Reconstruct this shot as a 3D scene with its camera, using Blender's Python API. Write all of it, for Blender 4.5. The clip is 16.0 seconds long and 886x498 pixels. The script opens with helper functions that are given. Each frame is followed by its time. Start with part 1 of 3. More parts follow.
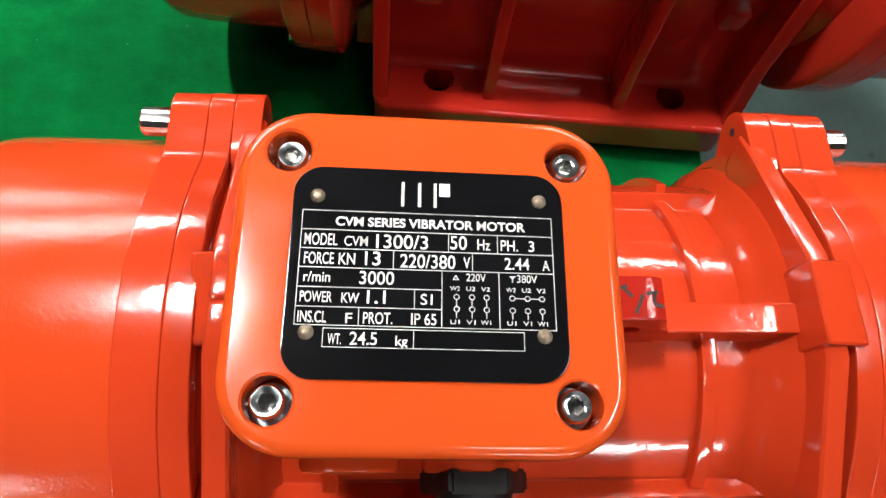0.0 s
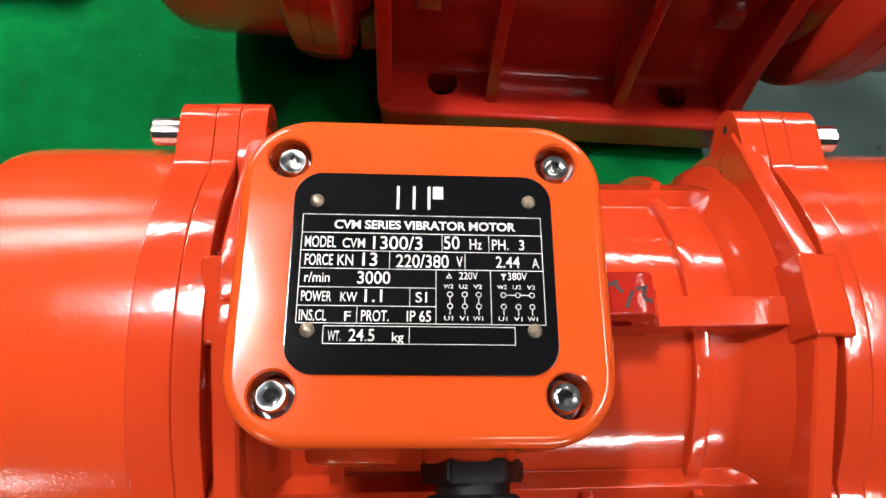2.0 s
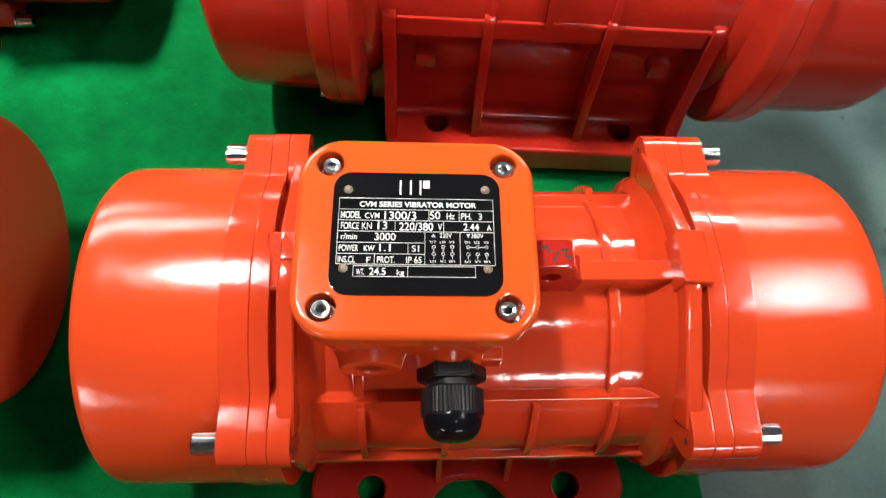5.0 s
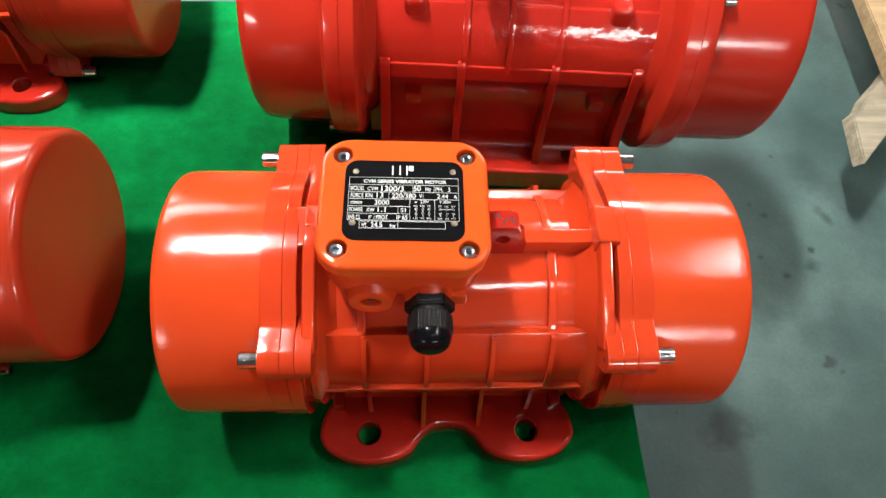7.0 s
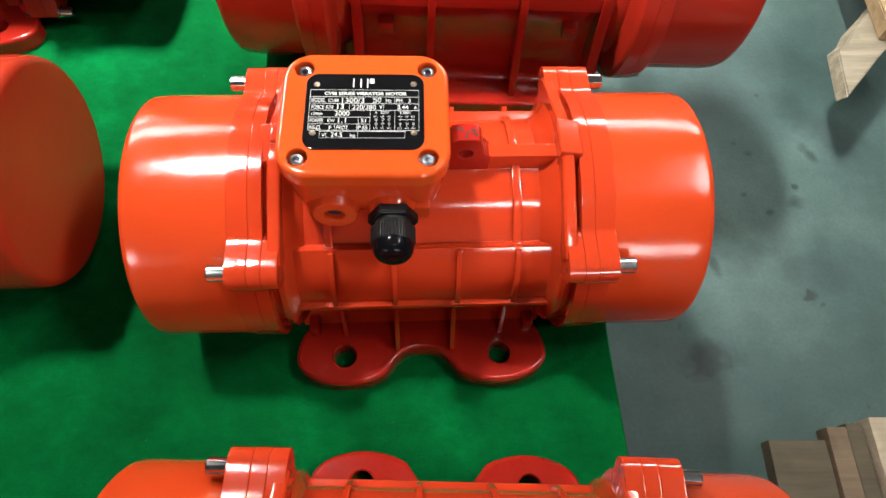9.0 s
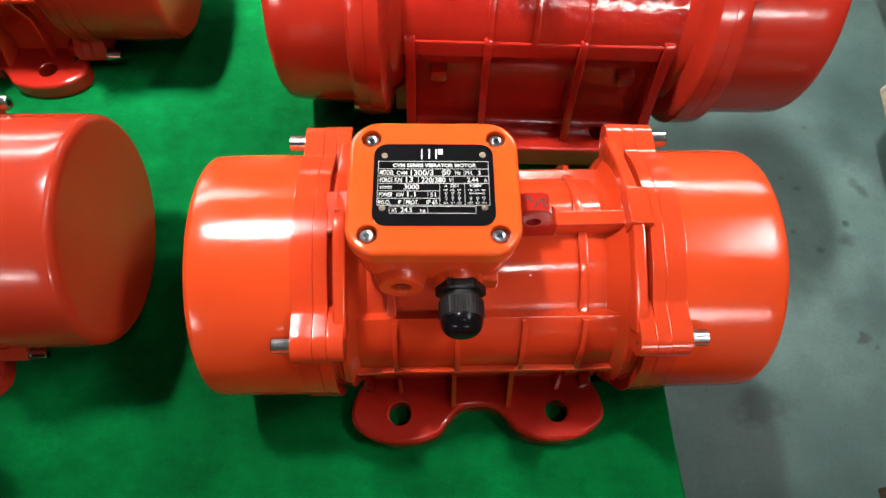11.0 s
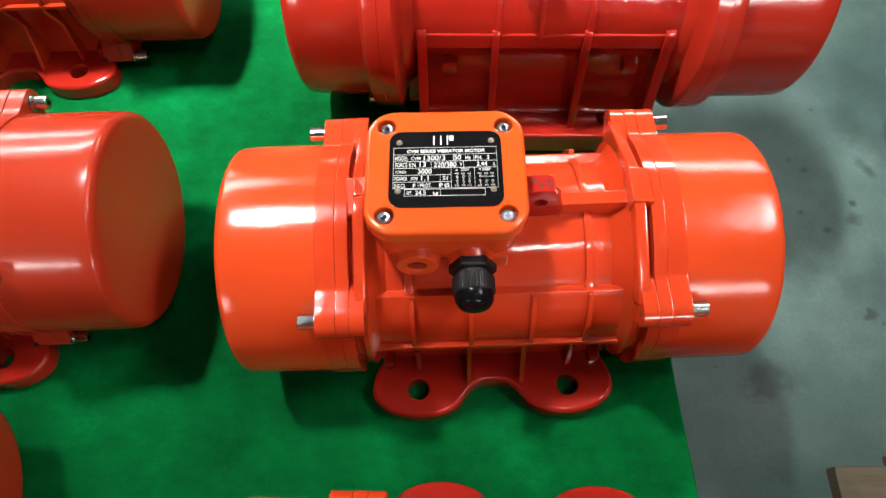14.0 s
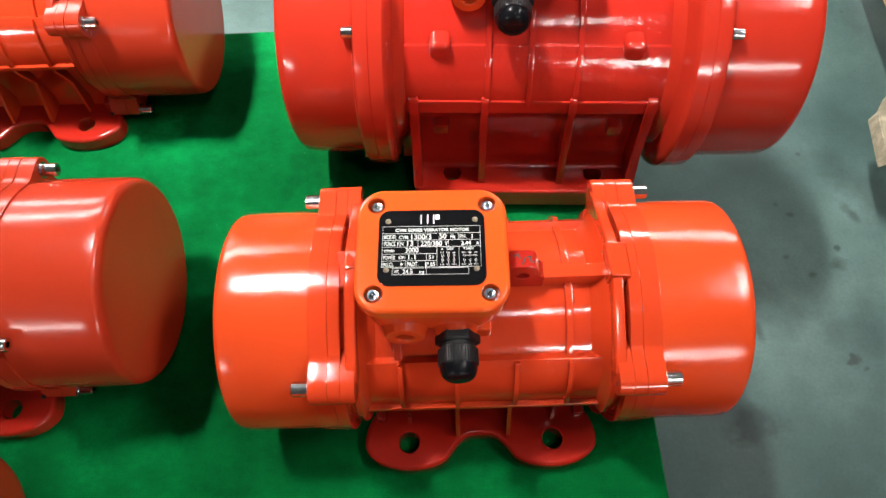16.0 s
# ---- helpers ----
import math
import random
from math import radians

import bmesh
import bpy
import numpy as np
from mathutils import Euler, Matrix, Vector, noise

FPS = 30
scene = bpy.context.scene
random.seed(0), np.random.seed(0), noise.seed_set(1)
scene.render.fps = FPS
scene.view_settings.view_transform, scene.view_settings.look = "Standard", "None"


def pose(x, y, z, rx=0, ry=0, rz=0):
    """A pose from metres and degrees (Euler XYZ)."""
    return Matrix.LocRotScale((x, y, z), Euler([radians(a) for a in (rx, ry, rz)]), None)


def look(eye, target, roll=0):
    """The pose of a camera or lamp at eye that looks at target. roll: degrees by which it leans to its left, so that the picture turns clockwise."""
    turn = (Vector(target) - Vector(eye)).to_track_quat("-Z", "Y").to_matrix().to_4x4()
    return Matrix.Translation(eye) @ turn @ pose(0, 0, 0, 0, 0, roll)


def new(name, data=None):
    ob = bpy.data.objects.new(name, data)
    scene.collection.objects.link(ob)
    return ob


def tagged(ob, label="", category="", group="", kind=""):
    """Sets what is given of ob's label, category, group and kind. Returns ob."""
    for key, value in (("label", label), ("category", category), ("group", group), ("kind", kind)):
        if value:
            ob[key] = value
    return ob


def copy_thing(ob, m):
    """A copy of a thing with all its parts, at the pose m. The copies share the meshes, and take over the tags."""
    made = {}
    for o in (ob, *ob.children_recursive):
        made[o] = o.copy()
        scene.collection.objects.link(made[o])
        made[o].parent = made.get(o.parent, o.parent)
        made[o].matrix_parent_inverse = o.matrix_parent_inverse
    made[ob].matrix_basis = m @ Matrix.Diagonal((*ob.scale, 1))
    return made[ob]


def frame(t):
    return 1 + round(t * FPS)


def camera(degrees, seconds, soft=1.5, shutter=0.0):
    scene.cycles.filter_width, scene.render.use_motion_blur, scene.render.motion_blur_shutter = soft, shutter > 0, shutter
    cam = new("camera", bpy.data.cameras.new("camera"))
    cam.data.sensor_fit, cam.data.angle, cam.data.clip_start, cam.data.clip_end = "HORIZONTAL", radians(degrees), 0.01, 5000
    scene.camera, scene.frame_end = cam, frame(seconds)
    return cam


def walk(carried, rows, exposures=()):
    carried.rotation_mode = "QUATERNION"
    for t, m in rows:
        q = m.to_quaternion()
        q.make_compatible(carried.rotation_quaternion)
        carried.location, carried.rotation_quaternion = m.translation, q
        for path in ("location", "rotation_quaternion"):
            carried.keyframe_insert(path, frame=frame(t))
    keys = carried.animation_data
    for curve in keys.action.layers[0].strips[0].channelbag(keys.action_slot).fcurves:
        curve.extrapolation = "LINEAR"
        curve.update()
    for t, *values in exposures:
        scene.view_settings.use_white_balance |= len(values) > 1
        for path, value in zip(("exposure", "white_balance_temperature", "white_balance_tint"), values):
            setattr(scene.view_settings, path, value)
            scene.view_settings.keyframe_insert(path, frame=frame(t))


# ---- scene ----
cam = camera(67.0, 16.0)
PATH = [
    (0, (-0.044, -0.05, 0.364), (0.124, 0.614, -1.515), 14.4),
    (0.5, (-0.043, -0.051, 0.366), (0.118, 0.602, -1.518), 13.8),
    (1, (-0.04, -0.049, 0.369), (0.1, 0.613, -1.513), 11.6),
    (1.5, (-0.041, -0.05, 0.372), (0.093, 0.618, -1.508), 11.0),
    (2, (-0.039, -0.053, 0.372), (0.083, 0.614, -1.51), 9.8),
    (2.5, (-0.038, -0.052, 0.375), (0.083, 0.612, -1.508), 9.6),
    (3, (-0.037, -0.053, 0.376), (0.081, 0.624, -1.502), 9.1),
    (3.5, (-0.037, -0.061, 0.379), (0.076, 0.62, -1.498), 8.6),
    (4, (-0.039, -0.073, 0.396), (0.06, 0.632, -1.473), 7.1),
    (4.5, (-0.035, -0.093, 0.422), (0.053, 0.663, -1.427), 5.8),
    (5, (-0.037, -0.115, 0.452), (0.067, 0.685, -1.378), 6.6),
    (5.2, (-0.036, -0.127, 0.464), (0.08, 0.69, -1.358), 7.4),
    (7.3, (-0.034, -0.221, 0.529), (0.089, 0.765, -1.206), 5.9),
    (7.5, (-0.033, -0.225, 0.528), (0.088, 0.754, -1.212), 5.7),
    (8, (-0.03, -0.244, 0.528), (0.075, 0.72, -1.221), 4.7),
    (8.5, (-0.018, -0.256, 0.525), (0.056, 0.692, -1.235), 3.4),
    (9, (-0.01, -0.249, 0.516), (0.095, 0.659, -1.263), 4.8),
    (9.5, (-0.023, -0.228, 0.519), (0.07, 0.671, -1.265), 4.6),
    (10, (-0.033, -0.205, 0.52), (0.039, 0.668, -1.279), 3.9),
    (10.2, (-0.04, -0.2, 0.52), (0.031, 0.689, -1.27), 3.2),
    (12.3, (-0.036, -0.219, 0.544), (0.015, 0.704, -1.23), 2.1),
    (12.5, (-0.034, -0.219, 0.544), (0.026, 0.707, -1.227), 2.4),
    (13, (-0.035, -0.223, 0.548), (0.009, 0.692, -1.23), 1.0),
    (13.5, (-0.036, -0.228, 0.549), (-0.013, 0.687, -1.229), -0.4),
    (14, (-0.038, -0.226, 0.548), (-0.032, 0.669, -1.241), -1.6),
    (14.5, (-0.036, -0.225, 0.545), (-0.037, 0.661, -1.248), -2.0),
    (15, (-0.028, -0.225, 0.544), (-0.024, 0.661, -1.249), -1.6),
    (15.5, (-0.027, -0.224, 0.553), (-0.021, 0.658, -1.242), -1.4),
    (16, (-0.025, -0.198, 0.588), (-0.031, 0.716, -1.191), -2.1),
]
walk(cam, [(t, look(eye, target, roll)) for t, eye, target, roll in PATH],
     exposures=[(0, -0.30), (3.5, -0.32), (5.0, -0.08), (7.5, 0.08), (16.0, 0.09)])

# ---- world, lamps, exposure ----
FLOOR = -0.15          # the concrete lies below the felt-covered platform
world = bpy.data.worlds.new("hall_air")
scene.world = world
world.use_nodes = True
world.node_tree.nodes["Background"].inputs["Color"].default_value = (0.75, 0.88, 1.0, 1)
world.node_tree.nodes["Background"].inputs["Strength"].default_value = 0.02


def lamp(name, eye, target, sx, sy, watts, spread=180, colour=(1.0, 0.97, 0.93)):
    data = bpy.data.lights.new(name, "AREA")
    data.shape, data.size, data.size_y, data.energy, data.color = "RECTANGLE", sx, sy, watts, colour
    data.spread = radians(spread)
    ob = new(name, data)
    ob.matrix_world = look(eye, target)
    return ob


# rows of long lamps under the hall's ceiling
lamp("ceiling_lamp_light", (-0.80, 0.74, 2.6), (-0.04, 0.62, 0), 0.50, 0.12, 15.5, 37)
lamp("ceiling_lamp_light", (1.67, 0.30, 2.6), (0.0, 0.42, 0), 1.70, 0.14, 5.0, 44)
lamp("ceiling_lamp_light", (0.46, -1.04, 2.6), (0.40, -0.90, 0), 0.40, 0.07, 5.5)
lamp("ceiling_lamp_light", (-4.0, 6.2, 5.0), (0, 0.4, 0.0), 3.5, 0.5, 330)
lamp("ceiling_lamp_light", (3.6, 7.0, 4.8), (0, 0.4, 0.0), 3.5, 0.5, 250)
lamp("ceiling_lamp_light", (-8.5, 13.5, 5.2), (0, 0, 0.3), 5.0, 0.8, 480)
lamp("ceiling_lamp_light", (-9.0, -12.5, 4.4), (0, 0, 0.3), 4.0, 0.6, 520)
lamp("ceiling_lamp_light", (4.5, -13.0, 4.6), (0, 0, 0.3), 5.0, 0.6, 600)


# ---- materials ----
def material(name, build):
    mat = bpy.data.materials.new(name)
    mat.use_nodes = True
    nt = mat.node_tree
    build(nt, nt.nodes["Principled BSDF"])
    return mat


def node(nt, kind, **values):
    n = nt.nodes.new(kind)
    for key, value in values.items():
        n.inputs[key.replace("_", " ")].default_value = value
    return n


def coords(nt, scale=(1, 1, 1), world_space=False):
    c = nt.nodes.new("ShaderNodeTexCoord") if not world_space else nt.nodes.new("ShaderNodeNewGeometry")
    mp = nt.nodes.new("ShaderNodeMapping")
    mp.inputs["Scale"].default_value = scale
    nt.links.new(c.outputs["Position" if world_space else "Object"], mp.inputs["Vector"])
    return mp.outputs["Vector"]


def noise_tex(nt, vec, scale, detail=3.0, rough=0.5):
    n = node(nt, "ShaderNodeTexNoise", Scale=scale, Detail=detail, Roughness=rough)
    nt.links.new(vec, n.inputs["Vector"])
    return n.outputs["Fac"]


def ramp(nt, fac, *stops):
    r = nt.nodes.new("ShaderNodeValToRGB")
    els = r.color_ramp.elements
    els[0].position, els[0].color = stops[0][0], (*stops[0][1], 1)
    els[1].position, els[1].color = stops[-1][0], (*stops[-1][1], 1)
    for pos, col in stops[1:-1]:
        e = els.new(pos)
        e.color = (*col, 1)
    nt.links.new(fac, r.inputs["Fac"])
    return r.outputs["Color"]


def mix(nt, fac, a, b, kind="MIX"):
    m = nt.nodes.new("ShaderNodeMix")
    m.data_type, m.blend_type = "RGBA", kind
    for value, slot in ((fac, m.inputs[0]), (a, m.inputs[6]), (b, m.inputs[7])):
        if hasattr(value, "links"):
            nt.links.new(value, slot)
        elif slot == m.inputs[0]:
            slot.default_value = value
        else:
            slot.default_value = (*value, 1)
    return m.outputs[2]


def bump(nt, bsdf, height, strength, distance, before=None):
    b = node(nt, "ShaderNodeBump", Strength=strength, Distance=distance)
    nt.links.new(height, b.inputs["Height"])
    if before is not None:
        nt.links.new(before, b.inputs["Normal"])
    nt.links.new(b.outputs["Normal"], bsdf.inputs["Normal"])
    return b.outputs["Normal"]


def paint(name, tint, cast, gloss, coat=0.28, spec=0.36, peel=1.0):
    """Glossy orange enamel over a casting; cast: how lumpy the metal is, peel: how grainy the spray."""
    def build(nt, b):
        v = coords(nt)
        wide = noise_tex(nt, v, 14, 3)
        col = ramp(nt, wide, (0.3, tuple(c * 0.90 for c in tint)), (0.7, tint))
        specks = noise_tex(nt, v, 420, 2)
        chip = ramp(nt, specks, (0.80, (0, 0, 0)), (0.83, (1, 1, 1)))
        col = mix(nt, chip, col, tuple(c * 0.45 for c in tint))
        nt.links.new(col, b.inputs["Base Color"])
        rough = ramp(nt, noise_tex(nt, v, 60, 4), (0.3, (gloss, gloss, gloss)), (0.75, (gloss + 0.10, gloss + 0.10, gloss + 0.10)))
        nt.links.new(rough, b.inputs["Roughness"])
        b.inputs["Specular IOR Level"].default_value = spec
        b.inputs["Coat Weight"].default_value = coat
        b.inputs["Coat Roughness"].default_value = 0.05
        first = bump(nt, b, noise_tex(nt, v, 820, 2, 0.6), 0.20 * peel, 0.0004)
        second = bump(nt, b, noise_tex(nt, v, 110, 3, 0.55), 0.15 * cast, 0.0016, first)
        third = bump(nt, b, noise_tex(nt, v, 34, 2), 0.05 * cast, 0.004, second)
        pits = ramp(nt, noise_tex(nt, v, 240, 1), (0.72, (0, 0, 0)), (0.8, (1, 1, 1)))
        bump(nt, b, pits, 0.2 * cast, 0.0004, third)
        for n in nt.nodes:
            if n.type == "BUMP" and n.inputs["Normal"].is_linked:
                nt.links.new(n.outputs["Normal"], b.inputs["Coat Normal"])
    return material(name, build)


ORANGE = (0.55, 0.051, 0.011)
mat_paint = paint("orange_enamel", ORANGE, 0.30, 0.12, 0.14, 0.34)
mat_cast = paint("orange_enamel_on_rough_casting", (0.50, 0.041, 0.011), 0.75, 0.08, 0.6, 0.36, 0.3)
# rear motor's covers: same enamel, darkened so its tint holds their shade
mat_rear_shaded = paint("shade_toned_enamel_on_large_covers", (0.36, 0.021, 0.010), 0.5, 0.12, 0.20, 0.24, 0.3)
# darker casting tint: shade over feet and rear casting is put into the colour
mat_cast_dark = paint("darkened_enamel_on_rough_casting", (0.35, 0.016, 0.009), 1.8, 0.09, 0.55, 0.30, 0.4)
# same enamel for the left motors, their weaker light put into a darker tint
mat_left_shaded = paint("shade_toned_enamel", (0.35, 0.029, 0.011), 0.4, 0.16, 0.12, 0.22, 0.4)
# same enamel as the box, tint raised to hold the lid's light from above
mat_lid = paint("light_toned_enamel_on_smooth_lid", (0.60, 0.072, 0.011), 0.15, 0.09, 0.5, peel=0.25)


def build_steel(nt, b):
    v = coords(nt)
    b.inputs["Metallic"].default_value = 1.0
    nt.links.new(ramp(nt, noise_tex(nt, v, 300, 3), (0.3, (0.42, 0.42, 0.41)), (0.7, (0.66, 0.65, 0.64))), b.inputs["Base Color"])
    nt.links.new(ramp(nt, noise_tex(nt, v, 500, 3), (0.3, (0.10, 0.10, 0.10)), (0.7, (0.24, 0.24, 0.24))), b.inputs["Roughness"])


def build_rivet(nt, b):
    v = coords(nt)
    b.inputs["Metallic"].default_value = 0.8
    nt.links.new(ramp(nt, noise_tex(nt, v, 600, 3), (0.35, (0.15, 0.11, 0.075)), (0.65, (0.30, 0.25, 0.19))), b.inputs["Base Color"])
    b.inputs["Roughness"].default_value = 0.38


def build_plate(nt, b):
    v = coords(nt)
    nt.links.new(ramp(nt, noise_tex(nt, v, 40, 3), (0.3, (0.003, 0.003, 0.0035)), (0.7, (0.006, 0.006, 0.007))), b.inputs["Base Color"])
    nt.links.new(ramp(nt, noise_tex(nt, v, 160, 4, 0.7), (0.35, (0.05, 0.05, 0.05)), (0.8, (0.11, 0.11, 0.11))), b.inputs["Roughness"])
    bump(nt, b, noise_tex(nt, v, 60, 2), 0.015, 0.0006)


def build_print(nt, b):
    v = coords(nt)
    nt.links.new(ramp(nt, noise_tex(nt, v, 700, 2), (0.3, (0.50, 0.50, 0.49)), (0.6, (0.66, 0.66, 0.65))), b.inputs["Base Color"])
    b.inputs["Roughness"].default_value = 0.4


def build_plastic(nt, b):
    v = coords(nt)
    nt.links.new(ramp(nt, noise_tex(nt, v, 120, 3), (0.3, (0.004, 0.004, 0.0045)), (0.7, (0.008, 0.008, 0.0085))), b.inputs["Base Color"])
    nt.links.new(ramp(nt, noise_tex(nt, v, 200, 3), (0.3, (0.40, 0.40, 0.40)), (0.7, (0.55, 0.55, 0.55))), b.inputs["Roughness"])
    b.inputs["Specular IOR Level"].default_value = 0.25
    bump(nt, b, noise_tex(nt, v, 900, 2), 0.1, 0.0003)


def build_rubber(nt, b):
    b.inputs["Base Color"].default_value = (0.004, 0.004, 0.005, 1)
    b.inputs["Specular IOR Level"].default_value = 0.12
    nt.links.new(ramp(nt, noise_tex(nt, coords(nt), 90, 3), (0.3, (0.12, 0.12, 0.12)), (0.7, (0.22, 0.22, 0.22))), b.inputs["Roughness"])


def build_felt(nt, b):
    v = coords(nt)
    cloud = ramp(nt, noise_tex(nt, v, 7, 5, 0.6), (0.30, (0.0006, 0.050, 0.011)), (0.5, (0.0008, 0.100, 0.022)), (0.70, (0.0013, 0.190, 0.045)))
    nap = ramp(nt, noise_tex(nt, coords(nt, (1.0, 1.6, 1.0)), 45, 5, 0.65), (0.32, (0.68, 0.72, 0.68)), (0.62, (1.0, 1.0, 1.0)))
    col = mix(nt, 0.7, cloud, nap, "MULTIPLY")
    fibre = noise_tex(nt, coords(nt, (1.0, 1.8, 1.0)), 480, 4, 0.7)
    col = mix(nt, 0.4, col, ramp(nt, fibre, (0.3, (0.45, 0.5, 0.45)), (0.65, (1.0, 1.0, 1.0))), "MULTIPLY")
    smudge = ramp(nt, noise_tex(nt, v, 24, 4, 0.65), (0.60, (0, 0, 0)), (0.76, (0.55, 0.55, 0.55)))
    col = mix(nt, smudge, col, (0.004, 0.05, 0.012))
    lint = ramp(nt, noise_tex(nt, v, 260, 1), (0.80, (0, 0, 0)), (0.83, (0.5, 0.5, 0.5)))
    col = mix(nt, lint, col, (0.06, 0.22, 0.10))
    nt.links.new(col, b.inputs["Base Color"])
    b.inputs["Roughness"].default_value = 0.95
    b.inputs["Specular IOR Level"].default_value = 0.04
    b.inputs["Sheen Weight"].default_value = 0.1
    b.inputs["Sheen Roughness"].default_value = 0.4
    b.inputs["Sheen Tint"].default_value = (0.0, 0.55, 0.12, 1)
    first = bump(nt, b, fibre, 0.4, 0.001)
    bump(nt, b, noise_tex(nt, v, 60, 4), 0.4, 0.003, first)


def build_concrete(nt, b):
    v = coords(nt, world_space=True)
    base = ramp(nt, noise_tex(nt, v, 5.0, 6, 0.6), (0.3, (0.034, 0.060, 0.056)), (0.5, (0.052, 0.090, 0.083)), (0.68, (0.080, 0.130, 0.119)))
    grime = ramp(nt, noise_tex(nt, v, 7.0, 4, 0.6), (0.56, (0, 0, 0)), (0.68, (0.5, 0.5, 0.5)))
    col = mix(nt, grime, base, (0.027, 0.044, 0.043))
    spots = ramp(nt, noise_tex(nt, v, 31, 2), (0.715, (0, 0, 0)), (0.76, (0.7, 0.7, 0.7)))
    col = mix(nt, spots, col, (0.020, 0.026, 0.027))
    fine = ramp(nt, noise_tex(nt, v, 260, 4), (0.3, (0.86, 0.86, 0.86)), (0.7, (1, 1, 1)))
    nt.links.new(mix(nt, 1.0, col, fine, "MULTIPLY"), b.inputs["Base Color"])
    nt.links.new(ramp(nt, noise_tex(nt, v, 12, 4), (0.3, (0.38, 0.38, 0.38)), (0.7, (0.62, 0.62, 0.62))), b.inputs["Roughness"])
    b.inputs["Specular IOR Level"].default_value = 0.18
    bump(nt, b, noise_tex(nt, v, 180, 4), 0.12, 0.002)


def build_stain(nt, b):
    """A blot that thins out to nothing at an uneven rim; unit disc in object space."""
    c = nt.nodes.new("ShaderNodeTexCoord")
    length = nt.nodes.new("ShaderNodeVectorMath")
    length.operation = "LENGTH"
    nt.links.new(c.outputs["Object"], length.inputs[0])
    lumps = noise_tex(nt, coords(nt, world_space=True), 38, 4, 0.6)
    add = nt.nodes.new("ShaderNodeMath")
    add.operation = "ADD"
    nt.links.new(length.outputs["Value"], add.inputs[0])
    nt.links.new(lumps, add.inputs[1])
    alpha = ramp(nt, add.outputs[0], (0.66, (0.36, 0.36, 0.36)), (1.36, (0, 0, 0)))
    nt.links.new(alpha, b.inputs["Alpha"])
    b.inputs["Base Color"].default_value = (0.014, 0.024, 0.025, 1)
    b.inputs["Roughness"].default_value = 0.55


def wood(name, light, dark):
    def build(nt, b):
        v = coords(nt, (3.0, 40.0, 40.0))
        grain = noise_tex(nt, v, 2.2, 5, 0.65)
        col = ramp(nt, grain, (0.3, dark), (0.65, light))
        dirt = ramp(nt, noise_tex(nt, coords(nt), 22, 4), (0.55, (0, 0, 0)), (0.75, (0.6, 0.6, 0.6)))
        col = mix(nt, dirt, col, tuple(c * 0.4 for c in dark))
        nt.links.new(col, b.inputs["Base Color"])
        b.inputs["Roughness"].default_value = 0.8
        bump(nt, b, grain, 0.4, 0.002)
    return material(name, build)


def build_wall(nt, b):
    v = coords(nt)
    nt.links.new(ramp(nt, noise_tex(nt, v, 0.6, 4), (0.3, (0.07, 0.08, 0.085)), (0.7, (0.10, 0.11, 0.115))), b.inputs["Base Color"])
    b.inputs["Roughness"].default_value = 0.8


def build_ink(nt, b):
    b.inputs["Base Color"].default_value = (0.035, 0.006, 0.005, 1)
    b.inputs["Roughness"].default_value = 0.5


def build_shadow_hole(nt, b):
    b.inputs["Base Color"].default_value = (0.02, 0.006, 0.005, 1)
    b.inputs["Roughness"].default_value = 0.9


mat_steel = material("zinc_plated_steel", build_steel)
mat_rivet = material("tarnished_rivet", build_rivet)
mat_plate = material("black_anodised_plate", build_plate)
mat_print = material("white_print", build_print)
mat_plastic = material("black_nylon", build_plastic)
mat_rubber = material("shiny_black_rubber", build_rubber)
mat_felt = material("green_felt", build_felt)
mat_concrete = material("painted_concrete", build_concrete)
mat_stain = material("oil_stain", build_stain)
mat_pine = wood("raw_pine", (0.36, 0.25, 0.13), (0.25, 0.16, 0.08))
mat_pale = wood("bleached_pine", (0.40, 0.34, 0.25), (0.27, 0.21, 0.14))
mat_torn = wood("splintered_pine", (0.27, 0.235, 0.165), (0.13, 0.108, 0.072))
mat_worn = wood("worn_brown_board", (0.165, 0.118, 0.072), (0.10, 0.068, 0.040))
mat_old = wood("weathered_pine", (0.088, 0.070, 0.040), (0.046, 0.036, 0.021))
mat_wall = material("grey_sheet_wall", build_wall)
mat_ink = material("marker_ink", build_ink)
# near-black colour for solid discs that stand for shade inside holes
mat_hole_shade = material("painted_hole_shade", build_shadow_hole)


# ---- mesh helpers ----
def part(name, bm, mat, parent=None, label="", smooth=35):
    me = bpy.data.meshes.new(name)
    bmesh.ops.recalc_face_normals(bm, faces=bm.faces)
    bm.to_mesh(me)
    bm.free()
    me.materials.append(mat)
    me.polygons.foreach_set("use_smooth", [True] * len(me.polygons))
    me.set_sharp_from_angle(angle=radians(smooth))
    ob = new(name, me)
    ob.parent = parent
    soft = ob.modifiers.new("flat_faces_stay_flat", "WEIGHTED_NORMAL")
    soft.keep_sharp = True
    if label:
        ob["label"] = label
    return ob


def share(ob, m, parent=None):
    """Another object on the same mesh."""
    o = new(ob.name.split(".")[0], ob.data)
    o.parent = parent or ob.parent
    o.matrix_basis = m
    if "label" in ob:
        o["label"] = ob["label"]
    return o


def add_box(bm, x0, x1, y0, y1, z0, z1, bevel=0.0, seg=2, m=None):
    made = bmesh.ops.create_cube(bm, size=1.0)["verts"]
    for v in made:
        v.co = Vector(((x0 + x1) / 2 + v.co.x * (x1 - x0), (y0 + y1) / 2 + v.co.y * (y1 - y0), (z0 + z1) / 2 + v.co.z * (z1 - z0)))
        if m is not None:
            v.co = m @ v.co
    if bevel:
        edges = list({e for v in made for e in v.link_edges})
